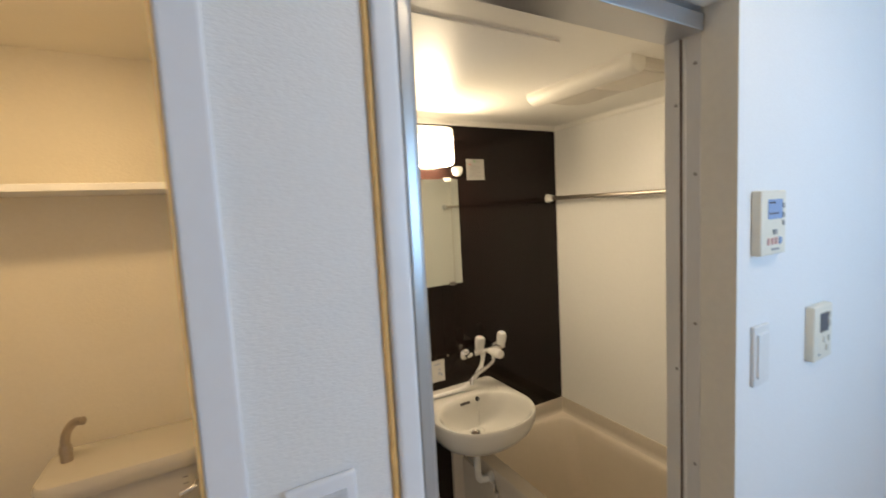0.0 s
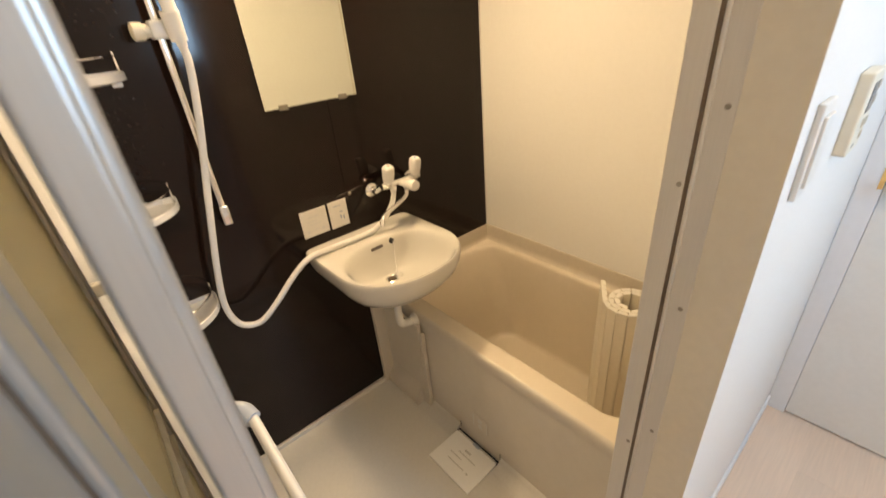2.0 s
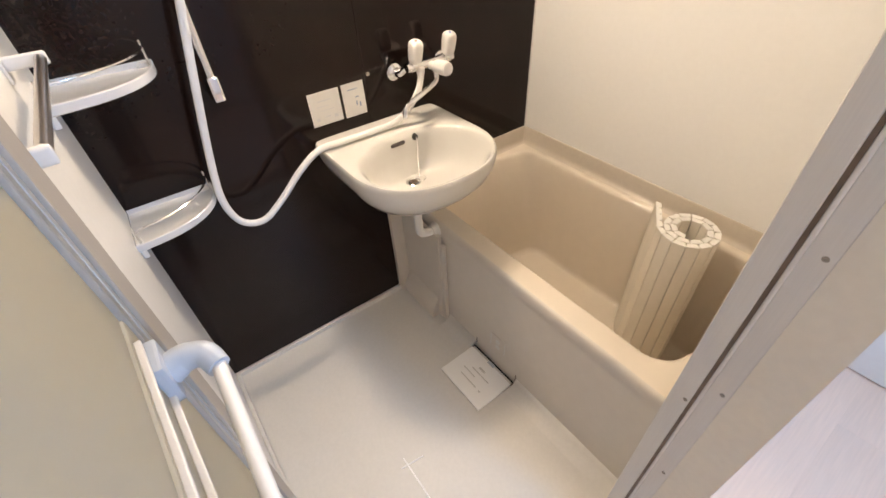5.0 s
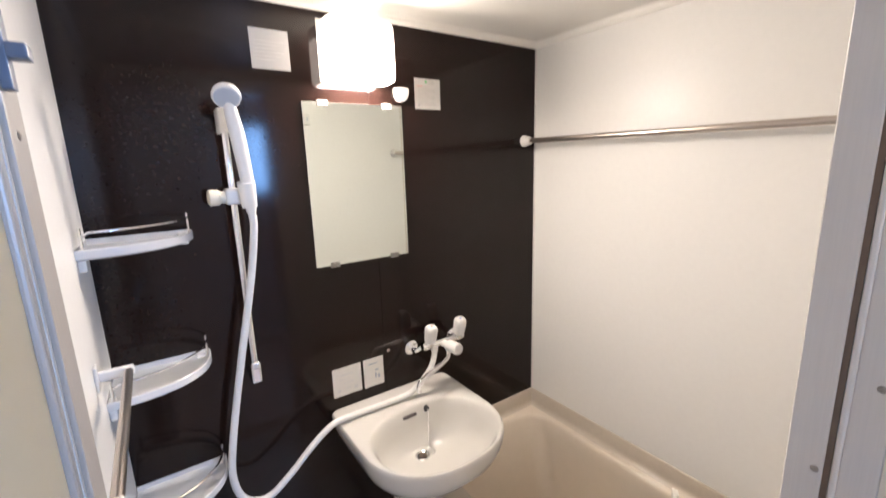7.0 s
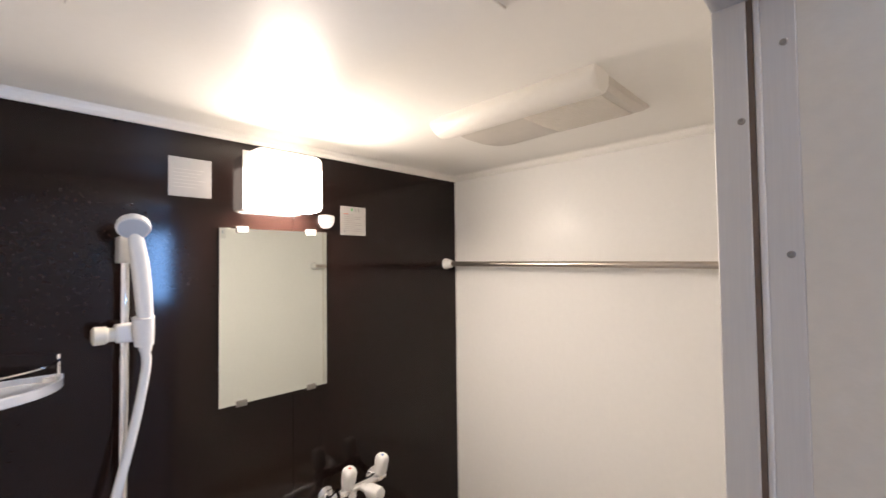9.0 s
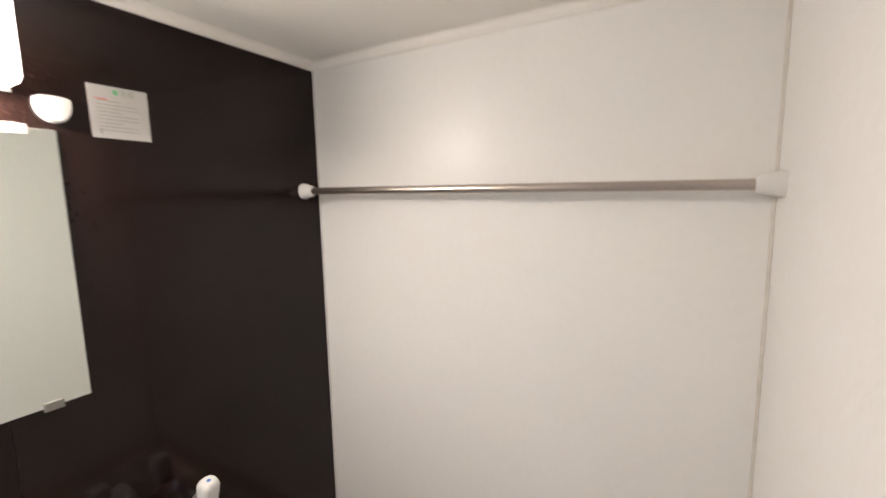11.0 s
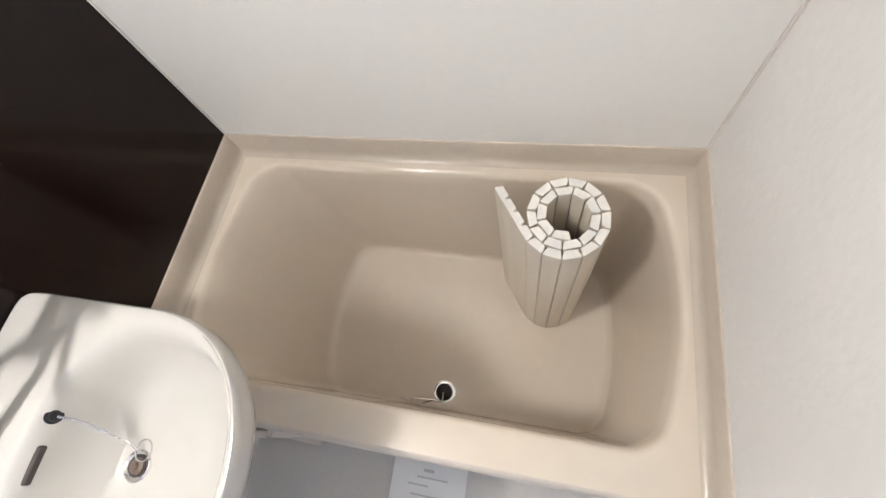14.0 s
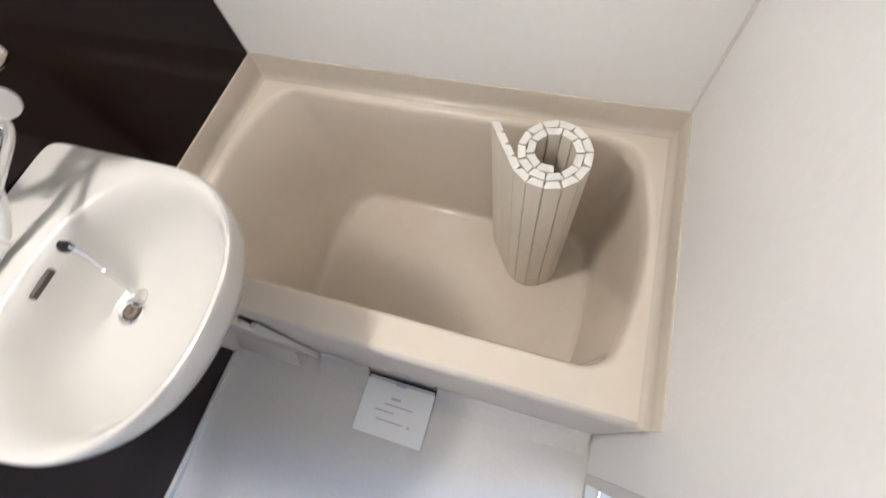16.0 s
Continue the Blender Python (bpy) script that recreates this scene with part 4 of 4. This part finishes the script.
for y in (-0.6600, -0.4530):
    part("edge_groove", box((-0.6740, y, FLOOR_Z + 0.004), (-0.6585, y + 0.0018, FLOOR_Z + 0.0126)), RUBBER, fd)
    part("apron_groove", box((-0.6525, y, 0.0), (-0.6460, y + 0.0014, 0.030)), RUBBER, fd)
part("finger_tab", box((-0.677, -0.572, FLOOR_Z + 0.010), (-0.664, -0.540, FLOOR_Z + 0.0155), 0.001, 1), GREYPL, fd)
print_bars(fd, lambda u, v, d: (-0.79 + 0.1 * v, -0.50 - 0.115 * u, FLOOR_Z + 0.0125 + 0.0038 * v + d), [(0.1, 0.12, 0.8, 0.16), (0.0, 0.36, 0.5, 0.40), (0.2, 0.56, 0.95, 0.60), (0.35, 0.72, 0.60, 0.80), (0.92, 0.1, 1.0, 0.16)], material("pale_print", (0.60, 0.58, 0.55), 0.6))

# ---- rolled bath cover standing in the tub ----
roll = thing("bath_cover_roll", "rolled ivory slatted bath cover standing in the tub", "bath cover")
SLW, SLT, SL0, SL1 = 0.0335, 0.0165, -0.030, 0.549


def slat_mesh():
    w, t, c = SLW / 2 * 1.03, SLT / 2, 0.0012
    ring = [(-w * 0.72, -t), (w * 0.72, -t), (w * 0.80, -t * 0.4), (w * 0.94, t * 0.1), (w, t - c), (w - c, t), (-w + c, t), (-w, t - c), (-w * 0.94, t * 0.1), (-w * 0.80, -t * 0.4)]
    b = loft([[Vector((x, y, z)) for x, y in ring] for z in (0.0, SL1 - SL0 - 0.002)], True, False)
    me = bpy.data.meshes.new("slat")
    bmesh.ops.recalc_face_normals(b, faces=b.faces)
    b.to_mesh(me)
    b.free()
    me.materials.append(SLAT)
    b = loft([[Vector((x * f, y * f, z)) for x, y in ring] for z, f in ((SL1 - SL0 - 0.002, 1.0), (SL1 - SL0, 0.96))], False, True)
    bmesh.ops.recalc_face_normals(b, faces=b.faces)
    cap = bpy.data.meshes.new("end_cap")
    b.to_mesh(cap)
    b.free()
    cap.materials.append(SLATEND)
    return me, cap


slat_me, cap_me = slat_mesh()
RC = Vector((-0.182, -0.838, 0))
path_pts = []
ang, a_end = radians(165), radians(215 + 735)
while ang < a_end:
    f = (ang - radians(165)) / (a_end - radians(165))
    rad = 0.0415 + 0.0385 * f
    path_pts.append(RC + Vector((math.cos(-ang) * rad * 1.06, math.sin(-ang) * rad, 0)))
    ang += SLW / rad * 0.98
last = path_pts[-1]
tip = Vector((-0.129, -0.706, 0))
away = path_pts[-1] - path_pts[-2]
left_dir = (tip - last)
steps = max(2, round(left_dir.length / (SLW + 0.001)))
path_pts += [last + left_dir * (k / steps) for k in range(1, steps + 1)]
for p, q in zip(path_pts, path_pts[1:]):
    mid, d = (p + q) / 2, q - p
    ob = new("slat", slat_me)
    ob.parent = roll
    ob.matrix_local = Matrix.Translation((mid.x, mid.y, SL0)) @ Matrix.Rotation(math.atan2(d.y, d.x), 4, "Z")
    cp = new("end_cap", cap_me)
    cp.parent = ob

# ---- hall fittings ----
def remote(name, x0, x1, z0, z1, label, cat):
    r = thing(name, label, cat)
    part("body", box((x0, HALL_Y - 0.018, z0), (x1, HALL_Y, z1), 0.004, 3), CREAMPL if cat != "switch" else PLASTIC, r, "", True)
    return r


heater = remote("heater_remote", -0.714, -0.616, 1.450, 1.575, "white water heater remote with blue-grey screen on the hall wall", "remote control")
HY = HALL_Y - 0.0182
display = part("screen", box((-0.6900, HY - 0.0008, 1.520), (-0.6340, HY + 0.001, 1.558)), SCREEN, heater, "blue-grey display")
for x0, x1, z in ((-0.686, -0.662, 1.550), (-0.686, -0.650, 1.529)):
    part("print_line", box((x0, HY - 0.0012, z), (x1, HY, z + 0.003)), LCD, display)
part("key", box((-0.669, HY - 0.002, 1.490), (-0.6558, HY + 0.001, 1.500), 0.0008, 1), INK, heater)
for i, m in enumerate((REDINK, REDINK, REDINK, INK)):
    part("key", box((-0.6919 + 0.0157 * i, HY - 0.002, 1.470), (-0.6835 + 0.0157 * i, HY + 0.001, 1.484), 0.001, 1), material("pink_key", (0.66, 0.38, 0.34), 0.5) if i < 3 else SCREEN, heater)
for z in (1.540, 1.522, 1.506):
    part("key", box((-0.6322, HY - 0.002, z), (-0.6256, HY + 0.001, z + 0.010), 0.001, 1), INK, heater)
part("print_line", box((-0.675, HY - 0.0006, 1.459), (-0.6449, HY + 0.001, 1.463)), INK, heater)
dry = remote("ventilator_remote", -0.470, -0.378, 1.186, 1.312, "cream ventilator remote with dark screen on the hall wall", "remote control")
part("screen", box((-0.4420, HY - 0.0008, 1.250), (-0.4000, HY + 0.001, 1.294)), LCD, dry, "dark display")
for x, z in ((-0.3977, 1.280), (-0.3977, 1.258), (-0.4014, 1.225), (-0.412, 1.204), (-0.4279, 1.225)):
    part("key", box((x, HY - 0.002, z), (x + 0.008, HY + 0.001, z + 0.014), 0.001, 1), material("beige_key", (0.55, 0.50, 0.42), 0.5), dry)
part("print_line", box((-0.4517, HY - 0.0006, 1.198), (-0.4385, HY + 0.001, 1.202)), INK, dry)
sw = thing("light_switch", "white wide light switch on the hall wall beside the bathroom door", "switch", "light switches")
part("plate", box((-0.711, HALL_Y - 0.008, 1.188), (-0.650, HALL_Y, 1.310), 0.003, 3), PLASTIC, sw, "", True)
for x0, x1 in ((-0.702, -0.6595),):
    part("rocker", box((x0, HALL_Y - 0.012, 1.204), (x1, HALL_Y - 0.006, 1.294), 0.002, 2), PLASTIC, sw)
sw2 = thing("wc_light_switch", "white wide light switch with grey rocker between the doorways", "switch", "light switches")
part("plate", box((-1.583, HALL_Y - 0.008, 1.192), (-1.513, HALL_Y, 1.312), 0.004, 3), CASING, sw2, "", True)
part("rocker", box((-1.572, HALL_Y - 0.0115, 1.205), (-1.524, HALL_Y - 0.006, 1.297), 0.002, 2), material("grey_rocker", (0.60, 0.61, 0.63), 0.4), sw2)
sw3 = thing("far_switch", "narrow white switch plate near the hall door", "switch", "light switches")
part("plate", box((0.118, HALL_Y - 0.008, 1.19), (0.160, HALL_Y, 1.275), 0.003, 2), PLASTIC, sw3)
part("rocker", box((0.129, HALL_Y - 0.011, 1.205), (0.149, HALL_Y - 0.006, 1.26), 0.002, 2), PLASTIC, sw3)

room_door = thing("door_2", "closed plain white room door with a satin lever handle", "door", "", "structure")
DX = HALL_END
part("leaf", box((DX - 0.024, -2.07, HALL_Z + 0.006), (DX - 0.0005, -1.292, HALL_Z + 2.0), 0.002, 2), DOORW, room_door)
part("casing", box((DX - 0.034, -1.291, HALL_Z), (DX - 0.0005, HALL_Y - 0.0005, HALL_Z + 2.04), 0.003, 2), CASING, room_door)
lev = part("handle", box((DX - 0.030, -1.352, 0.925), (DX - 0.024, -1.302, 1.035), 0.002, 2), STEEL, room_door, "satin lever handle")
part("lever", tube(curve([(DX - 0.028, -1.325, 0.962), (DX - 0.066, -1.325, 0.962), (DX - 0.076, -1.340, 0.962), (DX - 0.076, -1.445, 0.962)], 6), 0.0085, 12), STEEL, lev, "", True)
part("strike_plate", box((DX - 0.036, -1.290, 0.93), (DX - 0.0345, -1.279, 0.99)), CAULK, room_door)
base = thing("baseboard_hall", "white hall baseboards", "baseboard", "", "structure")
part("strip", box((JAMB_R + 0.004, HALL_Y - 0.007, HALL_Z), (DX - 0.035, HALL_Y, HALL_Z + 0.05), 0.002, 2), CASING, base)

# downlights in hall and WC ceilings
for name, x, y, z, m, lab in (("hall_downlight", -0.85, -1.88, 2.4, HALLGLOW, "round cool white hall ceiling downlight"), ("wc_downlight", -2.0, -0.67, 2.10, WCGLOW, "round warm WC ceiling downlight")):
    dl = thing(name, lab, "downlight")
    part("rim", turned((x, y, z), (0, 0, -1), [(-0.001, 0.085), (0.004, 0.085), (0.007, 0.075), (0.005, 0.07)], 32), CASING, dl, "", True)
    part("diffuser", turned((x, y, z - 0.0052), (0, 0, -1), [(0, 0.069), (0.003, 0.067), (0.005, 0.05)], 32), m, dl, "lit diffuser", True)

# ---- WC ----
shelf = thing("wc_shelf", "white wall shelf high above the toilet", "shelf")
part("board", box((-2.378, -0.20, 1.675), (-1.647, 0.0195, 1.695), 0.002, 2), CASING, shelf)
toilet = thing("toilet", "cream toilet with a lidded tank and curved steel spout", "toilet")
CR = CERAMIC
part("tank", loft([rounded(-1.890, -0.100, 0.188, 0.113, 0.05, 0, 0.47), rounded(-1.890, -0.100, 0.193, 0.115, 0.05, 0, 0.852)]), CR, toilet, "", True)
part("tank_lid", loft([rounded(-1.890, -0.104, 0.196, 0.120, 0.052, 0, 0.855), rounded(-1.890, -0.104, 0.200, 0.123, 0.055, 0, 0.860), rounded(-1.890, -0.104, 0.200, 0.123, 0.055, 0, 0.893), rounded(-1.890, -0.104, 0.194, 0.117, 0.052, 0, 0.903), rounded(-1.890, -0.104, 0.180, 0.104, 0.045, 0, 0.907)]), CR, toilet, "glossy cream tank lid", True)
for z in (0.82, 0.80):
    part("print_line", box((-1.752, -0.2155, z), (-1.738, -0.2125, z + 0.004)), INK, toilet)
part("spout", tube(curve([(-2.035, -0.085, 0.90), (-2.035, -0.085, 0.95), (-2.028, -0.09, 0.99), (-2.005, -0.105, 1.022), (-1.98, -0.12, 1.028)]), [0.0150] * 9 + [0.0115] * 24, 16), STEEL, toilet, "curved steel refill spout", True)
part("flush_lever", tube([(-1.72, -0.22, 0.80), (-1.72, -0.245, 0.80), (-1.76, -0.25, 0.79)], 0.008, 10), CHROME, toilet, "", True)


def oval(cx, cy, a, b, z, n=40):
    return [Vector((cx + a * math.cos(2 * math.pi * k / n), cy + b * math.sin(2 * math.pi * k / n), z)) for k in range(n)]


part("pan", loft([oval(-1.915, -0.42, 0.13, 0.25, 0.05), oval(-1.915, -0.42, 0.12, 0.22, 0.2), oval(-1.915, -0.45, 0.18, 0.27, 0.38), oval(-1.915, -0.45, 0.19, 0.28, 0.42)]), CR, toilet, "", True)
part("seat_lid", loft([oval(-1.915, -0.45, 0.195, 0.285, 0.42), oval(-1.915, -0.45, 0.2, 0.29, 0.44), oval(-1.915, -0.45, 0.185, 0.275, 0.465)]), PLASTIC, toilet, "", True)
